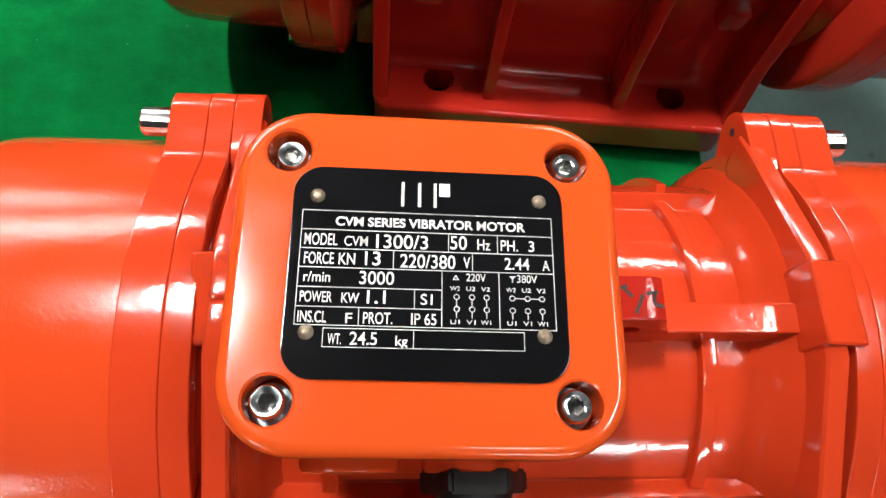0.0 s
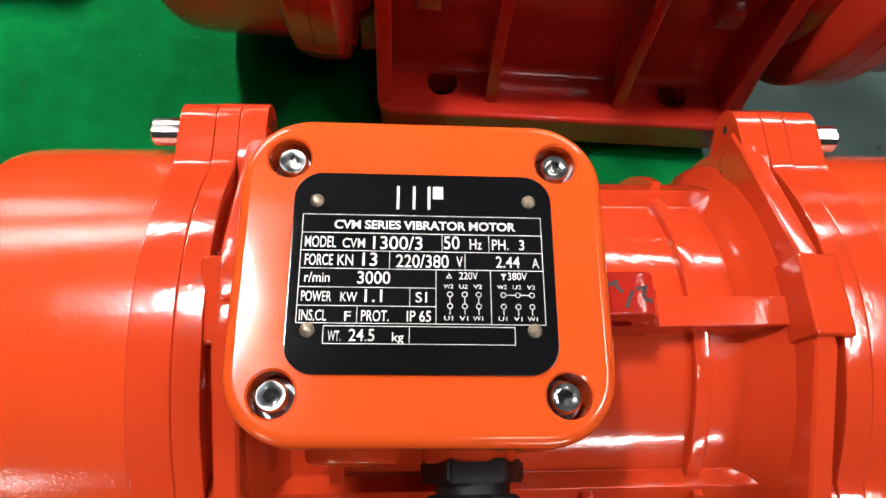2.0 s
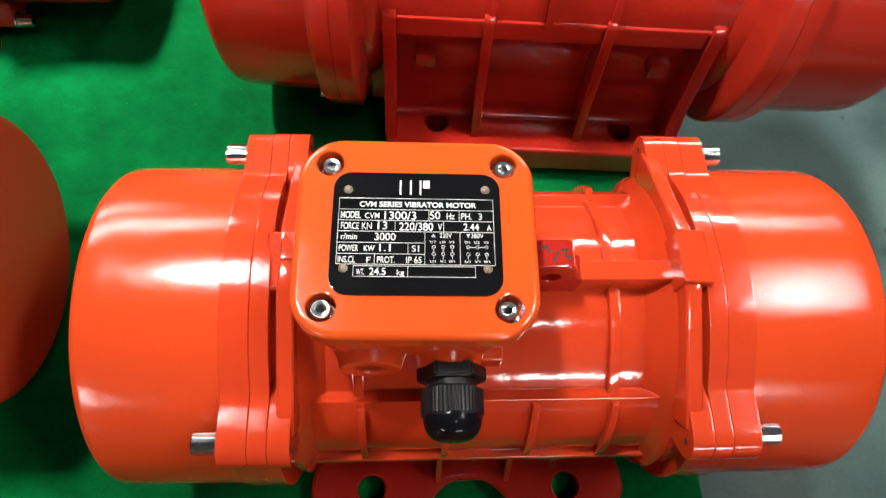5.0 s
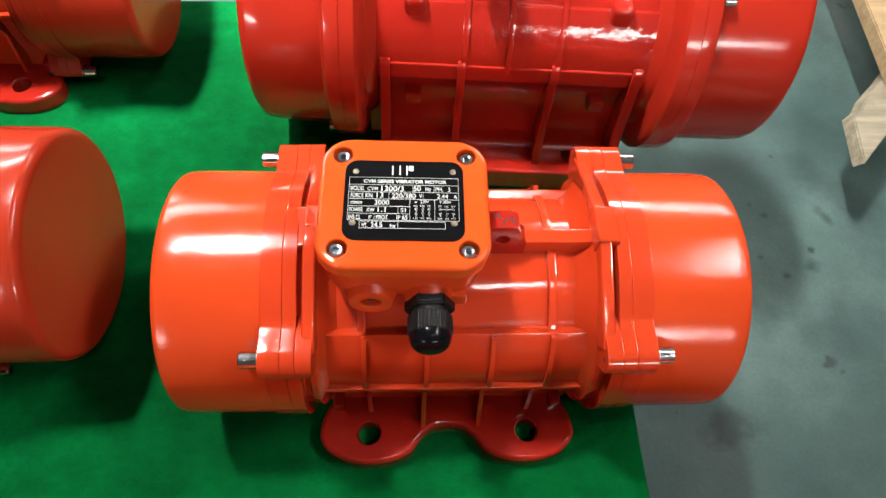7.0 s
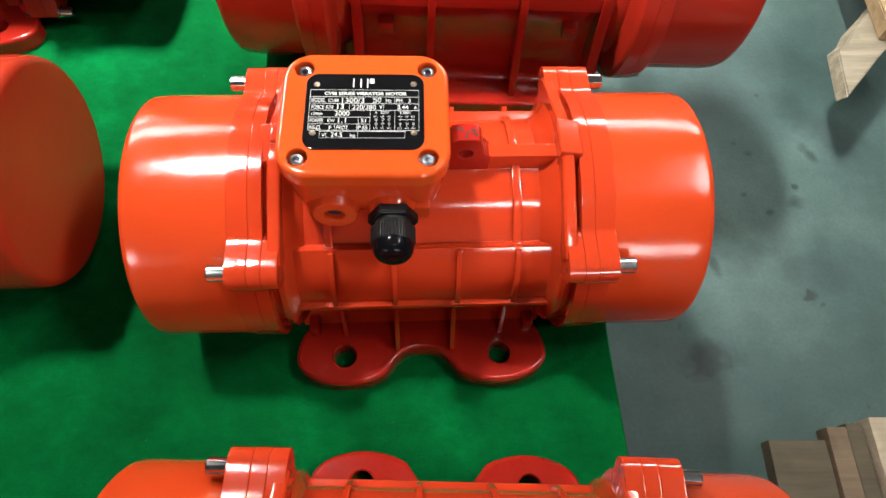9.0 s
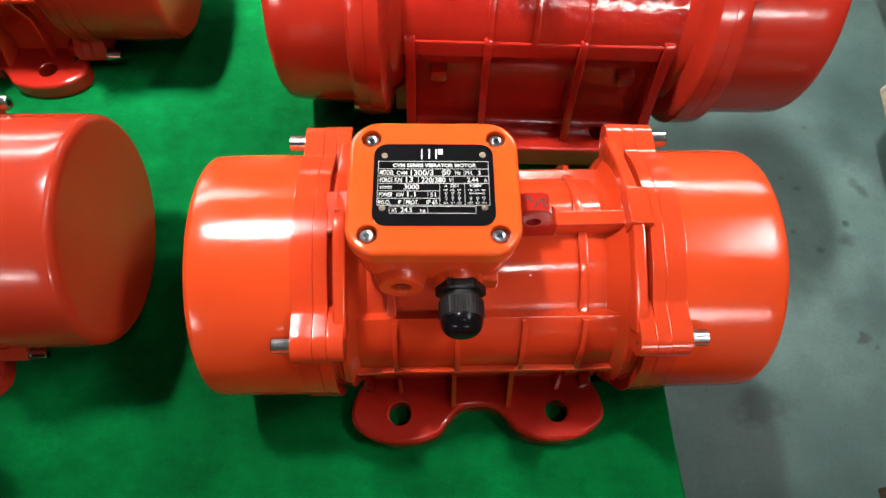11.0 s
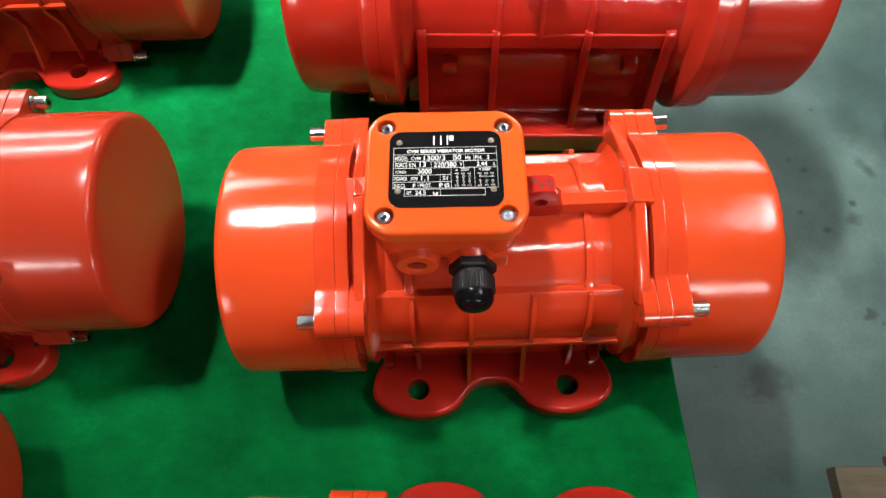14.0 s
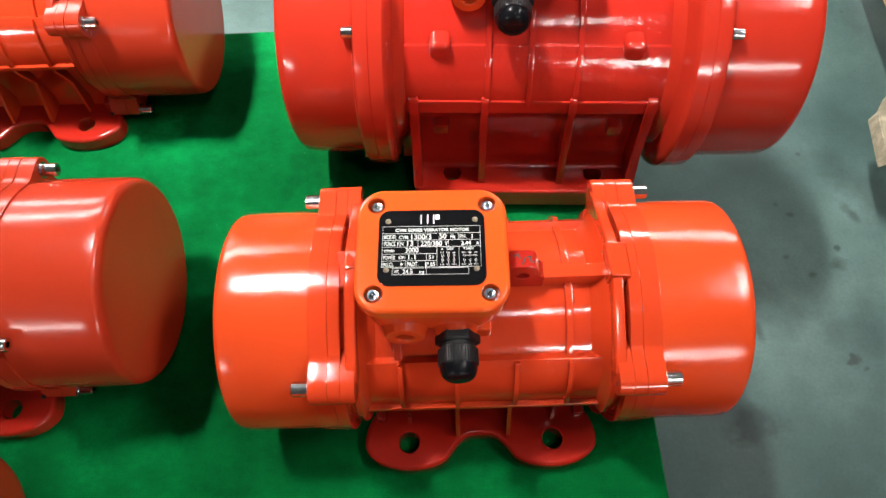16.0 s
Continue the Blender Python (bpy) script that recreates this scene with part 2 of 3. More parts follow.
        bmesh.ops.bevel(bm, geom=edges, offset=bevel, segments=seg, profile=0.6, affect="EDGES", clamp_overlap=True)
    return bm


def box(*args, **kw):
    return add_box(bmesh.new(), *args, **kw)


def lathe(profile, seg=64, y0=0.0, z0=0.0, bm=None, axis="X"):
    """Turn (along, radius) pairs about an axis through (y0, z0)."""
    bm = bm or bmesh.new()
    rings = []
    for a, r in profile:
        ring = []
        for i in range(seg):
            q = 2 * math.pi * i / seg
            c, s = r * math.cos(q), r * math.sin(q)
            if axis == "X":
                co = (a, y0 + c, z0 + s)
            elif axis == "Y":
                co = (y0 + c, a, z0 + s)
            else:
                co = (y0 + c, z0 + s, a)
            ring.append(bm.verts.new(co))
        rings.append(ring)
    for one, two in zip(rings, rings[1:]):
        for i in range(seg):
            bm.faces.new((one[i], one[(i + 1) % seg], two[(i + 1) % seg], two[i]))
    bm.faces.new(rings[0])
    bm.faces.new(rings[-1])
    return bm


def prism_x(poly, x0, x1, bevel=0.0, bm=None, seg=2):
    """A (y, z) outline drawn out along x."""
    bm = bm or bmesh.new()
    a = [bm.verts.new((x0, y, z)) for y, z in poly]
    b = [bm.verts.new((x1, y, z)) for y, z in poly]
    n = len(poly)
    faces = [bm.faces.new(a), bm.faces.new(b)]
    for i in range(n):
        faces.append(bm.faces.new((a[i], a[(i + 1) % n], b[(i + 1) % n], b[i])))
    if bevel:
        edges = list({e for f in faces for e in f.edges})
        bmesh.ops.recalc_face_normals(bm, faces=faces)
        sharp = [e for e in edges if e.is_manifold and e.calc_face_angle(0) > 0.5]
        bmesh.ops.bevel(bm, geom=sharp, offset=bevel, segments=seg, profile=0.6, affect="EDGES", clamp_overlap=True)
    return bm


def inset_loop(pts, d):
    """Move a counter-clockwise outline inwards by d."""
    n, out = len(pts), []
    for i in range(n):
        p, q, r = Vector(pts[i - 1]), Vector(pts[i]), Vector(pts[(i + 1) % n])
        a, b = (q - p), (r - q)
        na = Vector((-a.y, a.x)).normalized() if a.length else Vector((0, 0))
        nb = Vector((-b.y, b.x)).normalized() if b.length else na
        m = na + nb
        m = m.normalized() if m.length else na
        out.append(q + m * (d / max(0.4, m.dot(na))))
    return out


def circle(cx, cy, r, n=24):
    return [(cx + r * math.cos(2 * math.pi * i / n), cy + r * math.sin(2 * math.pi * i / n)) for i in range(n)]


def rounded_rect(x0, x1, y0, y1, r, n=8):
    out = []
    for cx, cy, a in ((x1 - r, y1 - r, 0), (x0 + r, y1 - r, 90), (x0 + r, y0 + r, 180), (x1 - r, y0 + r, 270)):
        for i in range(n + 1):
            q = radians(a + 90 * i / n)
            out.append((cx + r * math.cos(q), cy + r * math.sin(q)))
    return out


def plate(outline, holes, z0, z1, bevel=0.002, hole_bevel=0.0008, steps=3):
    """A slab with a rounded upper edge and through holes; the outline runs counter-clockwise."""
    bm = bmesh.new()

    def ring(pts, z):
        return [bm.verts.new((p[0], p[1], z)) for p in pts]

    def wall(a, b):
        n = len(a)
        for i in range(n):
            bm.faces.new((a[i], a[(i + 1) % n], b[(i + 1) % n], b[i]))

    def loop(vs):
        return [bm.edges.get((vs[i], vs[(i + 1) % len(vs)])) or bm.edges.new((vs[i], vs[(i + 1) % len(vs)])) for i in range(len(vs))]

    low = ring(outline, z0)
    rings = [low]
    for k in range(steps + 1):
        q = math.pi / 2 * k / steps
        rings.append(ring(inset_loop(outline, bevel * (1 - math.cos(q))), z1 - bevel * (1 - math.sin(q))))
    rings.append(ring(inset_loop(outline, bevel + 0.0002), z1))
    for a, b in zip(rings, rings[1:]):
        wall(a, b)
    top_edges, low_edges = loop(rings[-1]), loop(low)
    for cx, cy, r in holes:
        a, b, c = ring(circle(cx, cy, r), z0), ring(circle(cx, cy, r), z1 - hole_bevel), ring(circle(cx, cy, r + hole_bevel), z1)
        wall(a, b)
        wall(b, c)
        top_edges += loop(c)
        low_edges += loop(a)
    bmesh.ops.triangle_fill(bm, use_beauty=True, use_dissolve=False, edges=top_edges)
    bmesh.ops.triangle_fill(bm, use_beauty=True, use_dissolve=False, edges=low_edges)
    return bm


def loft(sections):
    """Outlines of equal count, each with a height, joined and capped."""
    bm = bmesh.new()
    rings = [[bm.verts.new((p[0], p[1], z)) for p in pts] for pts, z in sections]
    for a, b in zip(rings, rings[1:]):
        n = len(a)
        for i in range(n):
            bm.faces.new((a[i], a[(i + 1) % n], b[(i + 1) % n], b[i]))
    bm.faces.new(rings[0])
    bm.faces.new(rings[-1])
    return bm


def socket_screw(r, length, washer):
    """Cap screw along +z: washer below, head with a hexagon socket."""
    bm = bmesh.new()
    k = 0.12 * r
    lathe([(0.0, washer), (0.0012, washer), (0.0012, r), (length - k, r), (length, r - k), (length, 0.66 * r)], 28, bm=bm, axis="Z")
    bm.faces.ensure_lookup_table()
    bmesh.ops.delete(bm, geom=[bm.faces[-1]], context="FACES_ONLY")
    rim = [v for v in bm.verts if abs(v.co.z - length) < 1e-7 and math.hypot(v.co.x, v.co.y) < 0.7 * r]
    rim.sort(key=lambda v: math.atan2(v.co.y, v.co.x))
    hexa, deep = [], []
    for v in rim:
        q = math.atan2(v.co.y, v.co.x)
        step = math.pi / 3
        d = 0.52 * r * math.cos(step / 2) / math.cos((q % step) - step / 2)
        hexa.append(bm.verts.new((d * math.cos(q), d * math.sin(q), length - 0.0003)))
        deep.append(bm.verts.new((d * math.cos(q), d * math.sin(q), 0.35 * length)))
    n = len(rim)
    for a, b in ((rim, hexa), (hexa, deep)):
        for i in range(n):
            bm.faces.new((a[i], a[(i + 1) % n], b[(i + 1) % n], b[i]))
    bm.faces.new(deep)
    return bm


def knurled(bm, r):
    """Fine grooves round a screw head."""
    for v in bm.verts:
        if abs(math.hypot(v.co.x, v.co.y) - r) < 0.0002:
            k = round(math.atan2(v.co.y, v.co.x) / (2 * math.pi / 28))
            if k % 2:
                v.co.x, v.co.y = v.co.x * 0.955, v.co.y * 0.955
    return bm


def letters(text, x, y, width, height, z, parent, bold=0.006):
    """Printed words: built-in font, fitted to a width and a cap height in metres."""
    curve = bpy.data.curves.new("word", "FONT")
    curve.body, curve.size, curve.offset = text, 1.0, bold
    tmp = bpy.data.objects.new("word", curve)
    scene.collection.objects.link(tmp)
    bpy.context.view_layer.update()
    me = bpy.data.meshes.new_from_object(tmp.evaluated_get(bpy.context.evaluated_depsgraph_get()))
    bpy.data.objects.remove(tmp)
    bpy.data.curves.remove(curve)
    xs = [v.co.x for v in me.vertices]
    cap = 0.70
    for v in me.vertices:
        v.co = Vector((x + (v.co.x - min(xs)) * width / (max(xs) - min(xs)), y + v.co.y * height / cap, z))
    me.materials.append(mat_print)
    ob = new("printed_word", me)
    ob.parent = parent
    return ob


def empty(name, m):
    ob = new(name)
    ob.empty_display_size = 0.05
    ob.matrix_world = m
    return ob


# ---- setting ----
def sheet(name, x0, x1, y0, y1, z, mat, thick=0.1):
    ob = part(name, box(x0, x1, y0, y1, z - thick, z), mat)
    return tagged(ob, kind="structure")


tagged(sheet("floor", -24, 24, -24, 24, FLOOR, mat_concrete), "grey-green painted concrete hall floor with dark oil stains", "floor")
for nm, a in (("wall_north", (-24, 24, 24, 24.2)), ("wall_south", (-24, 24, -24.2, -24)), ("wall_east", (24, 24.2, -24, 24)), ("wall_west", (-24.2, -24, -24, 24))):
    tagged(part(nm, box(*a, FLOOR, 7.0), mat_wall), "plain grey sheet-metal hall wall", "wall", kind="structure")
tagged(part("ceiling", box(-24.2, 24.2, -24.2, 24.2, 7.0, 7.2), mat_wall), "plain grey hall ceiling", "ceiling", kind="structure")


def blot(cx, cy, rx, ry, lift, turn=0.0):
    bm = bmesh.new()
    bm.faces.new([bm.verts.new((1.3 * x, 1.3 * y, 0)) for x, y in circle(0, 0, 1, 32)])
    ob = part("oil_stain", bm, mat_stain)
    ob.matrix_basis = pose(cx, cy, FLOOR + 0.0006 + 0.0002 * lift, 0, 0, turn) @ Matrix.Diagonal((1.5 * rx, 1.5 * ry, 1, 1))
    return tagged(ob, "dark oil stain on the concrete floor", "stain", "floor stains", "structure")


blot(0.304, -0.048, 0.052, 0.042, 1)
blot(0.45, 0.143, 0.017, 0.015, 2)
blot(0.455, 0.165, 0.006, 0.007, 3)
blot(0.395, 0.229, 0.009, 0.007, 4)
blot(0.41, 0.214, 0.010, 0.006, 5)
blot(0.487, 0.212, 0.012, 0.024, 6, 25)
blot(0.39, 0.155, 0.008, 0.006, 7)
blot(0.415, 0.13, 0.008, 0.006, 8)
blot(0.33, 0.07, 0.010, 0.045, 9, 15)

# platform under green felt
FELT_EDGE, FELT_BACK = 0.152, 0.402
tagged(part("platform", box(-0.95, FELT_EDGE - 0.004, -0.75, FELT_BACK - 0.004, FLOOR, -0.004, bevel=0.003), mat_old), "low wooden display platform under green felt", "platform", kind="structure")


def felt_cover():
    bm = bmesh.new()
    nx, ny = 130, 140
    x0, y0 = -0.952, -0.752
    grid = []
    for j in range(ny + 1):
        row = []
        for i in range(nx + 1):
            x = x0 + (FELT_EDGE - x0) * i / nx
            y = y0 + (FELT_BACK - y0) * j / ny
            z = 0.0004 + 0.0012 * (noise.noise(Vector((x * 9, y * 9, 0.3))) - 0.6) + 0.0006 * noise.noise(Vector((x * 31, y * 31, 4.0)))
            row.append(bm.verts.new((x, y, min(z, 0.0004))))
        grid.append(row)
    for j in range(ny):
        for i in range(nx):
            bm.faces.new((grid[j][i], grid[j][i + 1], grid[j + 1][i + 1], grid[j + 1][i]))
    # hems falling to the floor on the four sides
    loop = grid[0][:] + [r[-1] for r in grid[1:]] + grid[-1][-2::-1] + [r[0] for r in grid[-2:0:-1]]
    prev = loop
    for k in range(1, 6):
        cur = []
        for idx, v in enumerate(loop):
            out = Vector((v.co.x - (x0 + FELT_EDGE) / 2, v.co.y - (y0 + FELT_BACK) / 2, 0))
            side = Vector((math.copysign(1, out.x) if abs(v.co.x - x0) < 1e-6 or abs(v.co.x - FELT_EDGE) < 1e-6 else 0,
                           math.copysign(1, out.y) if abs(v.co.y - y0) < 1e-6 or abs(v.co.y - FELT_BACK) < 1e-6 else 0, 0))
            wave = 0.0015 * k / 5 * math.sin(idx * 0.35)
            cur.append(bm.verts.new(v.co + side * ((0.0022 if k > 0 else 0) + wave) + Vector((0, 0, -0.003 - (-FLOOR - 0.006) * (k - 1) / 4))))
        n = len(loop)
        for i in range(n):
            bm.faces.new((prev[i], prev[(i + 1) % n], cur[(i + 1) % n], cur[i]))
        prev = cur
    return part("felt_cloth", bm, mat_felt)


tagged(felt_cover(), "bright green felt cloth covering the low platform", "cloth")


# ---- the motors ----
AX = 0.089      # height of the shaft
BOX_X = -0.0335  # middle of the terminal box


def foot_outline(valley):
    half, hx, hy, r = 0.097, 0.058, 0.085, 0.0225
    front = []
    for i in range(65):
        q = -1 + 2 * i / 64
        x = half * math.sin(q * math.pi / 2)
        a = abs(x)
        if a >= hx:
            y = hy + r * math.sqrt(max(0.0, 1 - ((a - hx) / (half - hx)) ** 2))
        elif a > 0.027:
            y = hy + r * math.sqrt(1 - ((hx - a) / (half - hx)) ** 2)
        else:
            edge = hy + r * math.sqrt(1 - ((hx - 0.027) / (half - hx)) ** 2)
            k = min(1.0, max(0.0, (a - 0.006) / 0.021))
            y = valley + (edge - valley) * k * k
        front.append((x, -y))
    side = []
    for i in range(1, 9):   # behind the bolt holes the lobes draw in to the waist
        d = 0.038 * i / 8
        side.append((max(0.083, hx + (half - hx) * math.sqrt(1 - (d / 0.040) ** 2)), -hy + d))
    flip = [(x, -y) for x, y in side[::-1]]
    right = side + flip
    return front + right + [(-x, -y) for x, y in front] + [(-x, -y) for x, y in right]


def build_housing(parent, ax, r, rp, half, foot_y, foot_z, inner, mat):
    """Stator barrel with the stepped side panels and the legs down to the foot."""
    poly = []
    for s in (1, -1):
        side = []
        for i in range(17):
            q = radians(48 * i / 16)
            side.append((r * math.sin(q), ax + r * math.cos(q)))
        for i in range(11):
            q = radians(49 + 41 * i / 10)
            side.append((rp * math.sin(q), ax + rp * math.cos(q)))
        side += [(rp - 0.001, ax - 0.001), (inner, ax - 0.003), (inner - 0.006, ax - 0.03), (foot_y, foot_z)]
        poly += [(s * y, z) for y, z in (side if s > 0 else side[::-1])]
    clean = [p for i, p in enumerate(poly) if (Vector(p) - Vector(poly[i - 1])).length > 1e-5]
    return part("housing", prism_x(clean, -half, half, 0.0015), mat, parent)


def build_ribs(parent, ax, r0, r1, xs, thick, foot_y, foot_z, q0=50):
    for s in (1, -1):
        for x in xs:
            poly = [(s * r0 * math.sin(radians(q)), ax + r0 * math.cos(radians(q))) for q in range(q0, 96, 6)]
            reach = foot_y if abs(x) < 0.04 else foot_y - 0.013
            poly += [(s * (r1 - 0.008), ax - 0.03), (s * reach, foot_z)]
            poly += [(s * (foot_y - 0.03), foot_z)]
            poly += [(s * r1 * 0.86 * math.sin(radians(q)), ax + r1 * 0.86 * math.cos(radians(q))) for q in range(94, q0 - 1, -11)]
            part("rib", prism_x(poly, x - thick / 2, x + thick / 2, 0.0009), mat_cast, parent)


def build_gland(parent, x, y, z, r=0.0128):
    """Black cable gland pointing to -y: hexagon, ribbed cap nut, rubber dome."""
    bm = bmesh.new()
    hexa = [(x + 1.21 * r * math.cos(radians(60 * i)), z + 1.21 * r * math.sin(radians(60 * i))) for i in range(6)]
    a = [bm.verts.new((px, y, pz)) for px, pz in hexa]
    b = [bm.verts.new((px, y - 0.0065, pz)) for px, pz in hexa]
    bm.faces.new(a), bm.faces.new(b)
    for i in range(6):
        bm.faces.new((a[i], a[(i + 1) % 6], b[(i + 1) % 6], b[i]))
    bmesh.ops.recalc_face_normals(bm, faces=bm.faces)
    bmesh.ops.bevel(bm, geom=list(bm.edges), offset=0.0009, segments=2, affect="EDGES")
    gland = part("cable_gland", bm, mat_plastic, parent, "black nylon cable gland")
    part("neck", lathe([(y - 0.006, 0.85 * r), (y - 0.011, 0.85 * r)], 32, x, z, axis="Y"), mat_plastic, gland)
    bm = bmesh.new()
    rings, n = [], 96
    for d, k in ((0.0095, 0.94), (0.0102, 1.0), (0.0205, 1.0), (0.0215, 0.97)):
        ring = []
        for i in range(n):
            q = 2 * math.pi * i / n
            hexish = 1.0 + 0.035 * math.cos(6 * q)
            tooth = (0.014 if i % 2 else -0.014) if k == 1.0 else 0.0
            rr = r * k * (hexish + tooth)
            ring.append(bm.verts.new((x + rr * math.cos(q), y - d, z + rr * math.sin(q))))
        rings.append(ring)
    for one, two in zip(rings, rings[1:]):
        for i in range(n):
            bm.faces.new((one[i], one[(i + 1) % n], two[(i + 1) % n], two[i]))
    bm.faces.new(rings[0]), bm.faces.new(rings[-1])
    part("cap_nut", bm, mat_plastic, gland, smooth=20)
    prof = [(y - 0.0205, 0.97 * r)] + [(y - 0.021 - 0.0105 * math.sin(radians(a)), r * 0.985 * math.cos(radians(a)) ** 0.55) for a in range(0, 90, 6)] + [(y - 0.03155, 0.06 * r)]
    part("rubber_dome", lathe(prof, 40, x, z, axis="Y"), mat_rubber, gland, "shiny black rubber dome")
    return gland


def build_terminal_box(parent, ax, zlid, hx, hy, gland_x, gland_z, turn, cx=BOX_X):
    """Box, lid with four screw pockets, plug boss and gland boss."""
    tm = Matrix.Translation((cx, 0, 0)) @ pose(0, 0, 0, 0, 0, turn)
    secs = []
    for d, rr, z in ((0.020, 0.012, ax + 0.030), (0.0165, 0.014, zlid - 0.0565), (0.0110, 0.0160, zlid - 0.0535), (0.0066, 0.0175, zlid - 0.0480), (0.0042, 0.0182, zlid - 0.0410),
                     (0.0030, 0.0184, zlid - 0.030), (0.0024, 0.0182, zlid - 0.0130), (0.0030, 0.0178, zlid - 0.0112), (0.0030, 0.0178, zlid - 0.0104)):
        secs.append((rounded_rect(-hx + d, hx - d, -hy + d, hy - d, rr), z))
    body = part("terminal_box", loft(secs), mat_paint, parent)
    body.matrix_basis = tm
    gx, gz = gland_x - cx, gland_z
    for x, hole in ((gx, 0), (gx - 0.034, 1)):
        prof = [(-hy + 0.015, 0.0185), (-hy + 0.0070, 0.0172), (-hy + 0.0035, 0.0152), (-hy + 0.0012, 0.0141), (-hy - 0.0012, 0.0138), (-hy - 0.0024, 0.0130), (-hy - 0.0028, 0.0118)]
        if hole:
            prof += [(-hy - 0.0028, 0.0070), (-hy - 0.0022, 0.0061), (-hy - 0.0010, 0.0056), (-hy + 0.012, 0.0052)]
        boss = part("entry_boss", lathe(prof, 40, x, gz, axis="Y"), mat_paint, body)
        if hole:
            # dark disc across the bore, painting the shade of its depth
            part("bore", lathe([(-hy + 0.004, 0.0054), (-hy + 0.0016, 0.0054)], 28, x, gz, axis="Y"), mat_hole_shade, boss, "dark disc painted for the shade inside the bore")
    # square casting lug at the box's lower corner
    part("corner_lug", box(hx - 0.022, hx - 0.011, -hy + 0.001, -hy + 0.012, zlid - 0.049, zlid - 0.036, 0.0022, seg=3), mat_paint, body)
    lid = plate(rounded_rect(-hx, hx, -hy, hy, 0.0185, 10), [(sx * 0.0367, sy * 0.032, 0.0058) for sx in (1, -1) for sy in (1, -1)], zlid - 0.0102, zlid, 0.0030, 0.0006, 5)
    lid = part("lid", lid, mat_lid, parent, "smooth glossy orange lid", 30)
    lid.matrix_basis = tm
    bolt = None
    for sx, sy in ((1, 1), (-1, 1), (-1, -1), (1, -1)):
        m = pose(sx * 0.0367 + 0.0004 * sy, sy * 0.032, zlid - 0.0104, 0, 0, 17 * sx + 40 * sy)
        if bolt is None:
            bolt = part("lid_bolt", socket_screw(0.0041, 0.0082, 0.0053), mat_steel, lid, "bright steel socket-head screw")
            bolt.matrix_basis = m
        else:
            share(bolt, m, lid)
    return body, lid, tm


def build_nameplate(parent, tm, z):
    base = part("nameplate", plate(rounded_rect(-0.0345, 0.0345, -0.0272, 0.0272, 0.0075, 8), [], z - 0.0004, z + 0.0006, 0.00012, steps=2), mat_plate, parent, "black nameplate with white print")
    base.matrix_basis = tm
    top = z + 0.00075

    def line(x0, y0, x1, y1, w=0.00017):
        if abs(x1 - x0) > abs(y1 - y0):
            bm = box(x0, x1, y0 - w / 2, y0 + w / 2, top - 0.0002, top)
        else:
            bm = box(x0 - w / 2, x0 + w / 2, y0, y1, top - 0.0002, top)
        part("printed_line", bm, mat_print, base)

    k = 0.001
    left, right = -31.8 * k, 31.4 * k
    for y in (15.0, 9.85, 4.9):
        line(left, y * k, right, y * k)
    line(left, 0.0, right, 0.0)
    for y in (-5.0, -9.9):
        line(left, y * k, 3.3 * k, y * k)
    line(left, -14.4 * k, right, -14.4 * k)
    line(left, -14.4 * k, left, 15.0 * k)
    line(right, -14.4 * k, right, 15.0 * k)
    for x, ya, yb in ((4.9, 4.9, 9.85), (17.3, 4.9, 9.85), (-8.8, 0, 4.9), (10.9, 0, 4.9), (3.3, -14.4, 0), (17.5, -14.4, 0), (-3.4, -9.9, -5.0), (-16.7, -14.4, -9.9), (-3.4, -19.6, -15.1), (-24.9, -19.6, -15.1), (23.4, -19.6, -15.1)):
        line(x * k, ya * k, x * k, yb * k)
    line(-24.9 * k, -15.1 * k, 23.4 * k, -15.1 * k)
    line(-24.9 * k, -19.6 * k, 23.4 * k, -19.6 * k)

    def row(base_y, *words):
        for text, x, w, h in words:
            letters(text, x * k, base_y * k, w * k, h * k, top, base, 0.026 if len(text) > 12 else 0.006)

    row(11.1, ("CVM SERIES VIBRATOR MOTOR", -23.5, 48.0, 2.3))
    row(5.75, ("MODEL", -30.9, 8.1, 3.1), ("CVM", -21.1, 5.8, 2.6), ("50", 5.3, 4.2, 3.6), ("Hz", 12.2, 3.2, 2.9), ("PH.", 18.1, 4.4, 2.9), ("3", 25.3, 1.4, 2.9))
    row(5.45, ("1300/3", -13.2, 12.9, 3.6))
    row(0.85, ("FORCE", -30.6, 7.2, 3.0), ("KN", -22.2, 4.0, 3.0), ("13", -15.8, 3.8, 3.6), ("V", 8.6, 1.7, 2.9), ("2.44", 19.0, 6.3, 3.1), ("A", 28.6, 1.8, 2.6))
    row(0.55, ("220/380", -7.1, 13.7, 3.5))
    row(-3.7, ("r/min", -30.4, 6.4, 2.6))
    row(-4.0, ("3000", -16.9, 8.4, 3.3))
    row(-2.5, ("220V", 9.3, 4.9, 2.0), ("380V", 22.0, 5.1, 2.0))
    row(-8.8, ("POWER", -30.9, 7.6, 2.7), ("KW", -21.0, 4.2, 2.5), ("1.1", -14.9, 4.5, 3.3), ("S1", -1.9, 2.9, 2.7))
    row(-13.8, ("INS.CL", -31.1, 6.8, 2.8), ("F", -19.8, 1.6, 2.5), ("PROT.", -15.6, 7.0, 2.8), ("IP 65", -4.1, 6.1, 2.8))
    row(-18.95, ("WT.", -23.7, 3.2, 2.6), ("24.5", -18.5, 6.4, 3.1), ("kg", -7.7, 2.9, 2.3))
    row(-5.0, ("W2", 5.3, 2.4, 1.1), ("U2", 9.3, 2.2, 1.1), ("V2", 13.0, 2.2, 1.1), ("W2", 19.2, 2.4, 1.1), ("U2", 23.2, 2.2, 1.1), ("V2", 26.9, 2.2, 1.1))
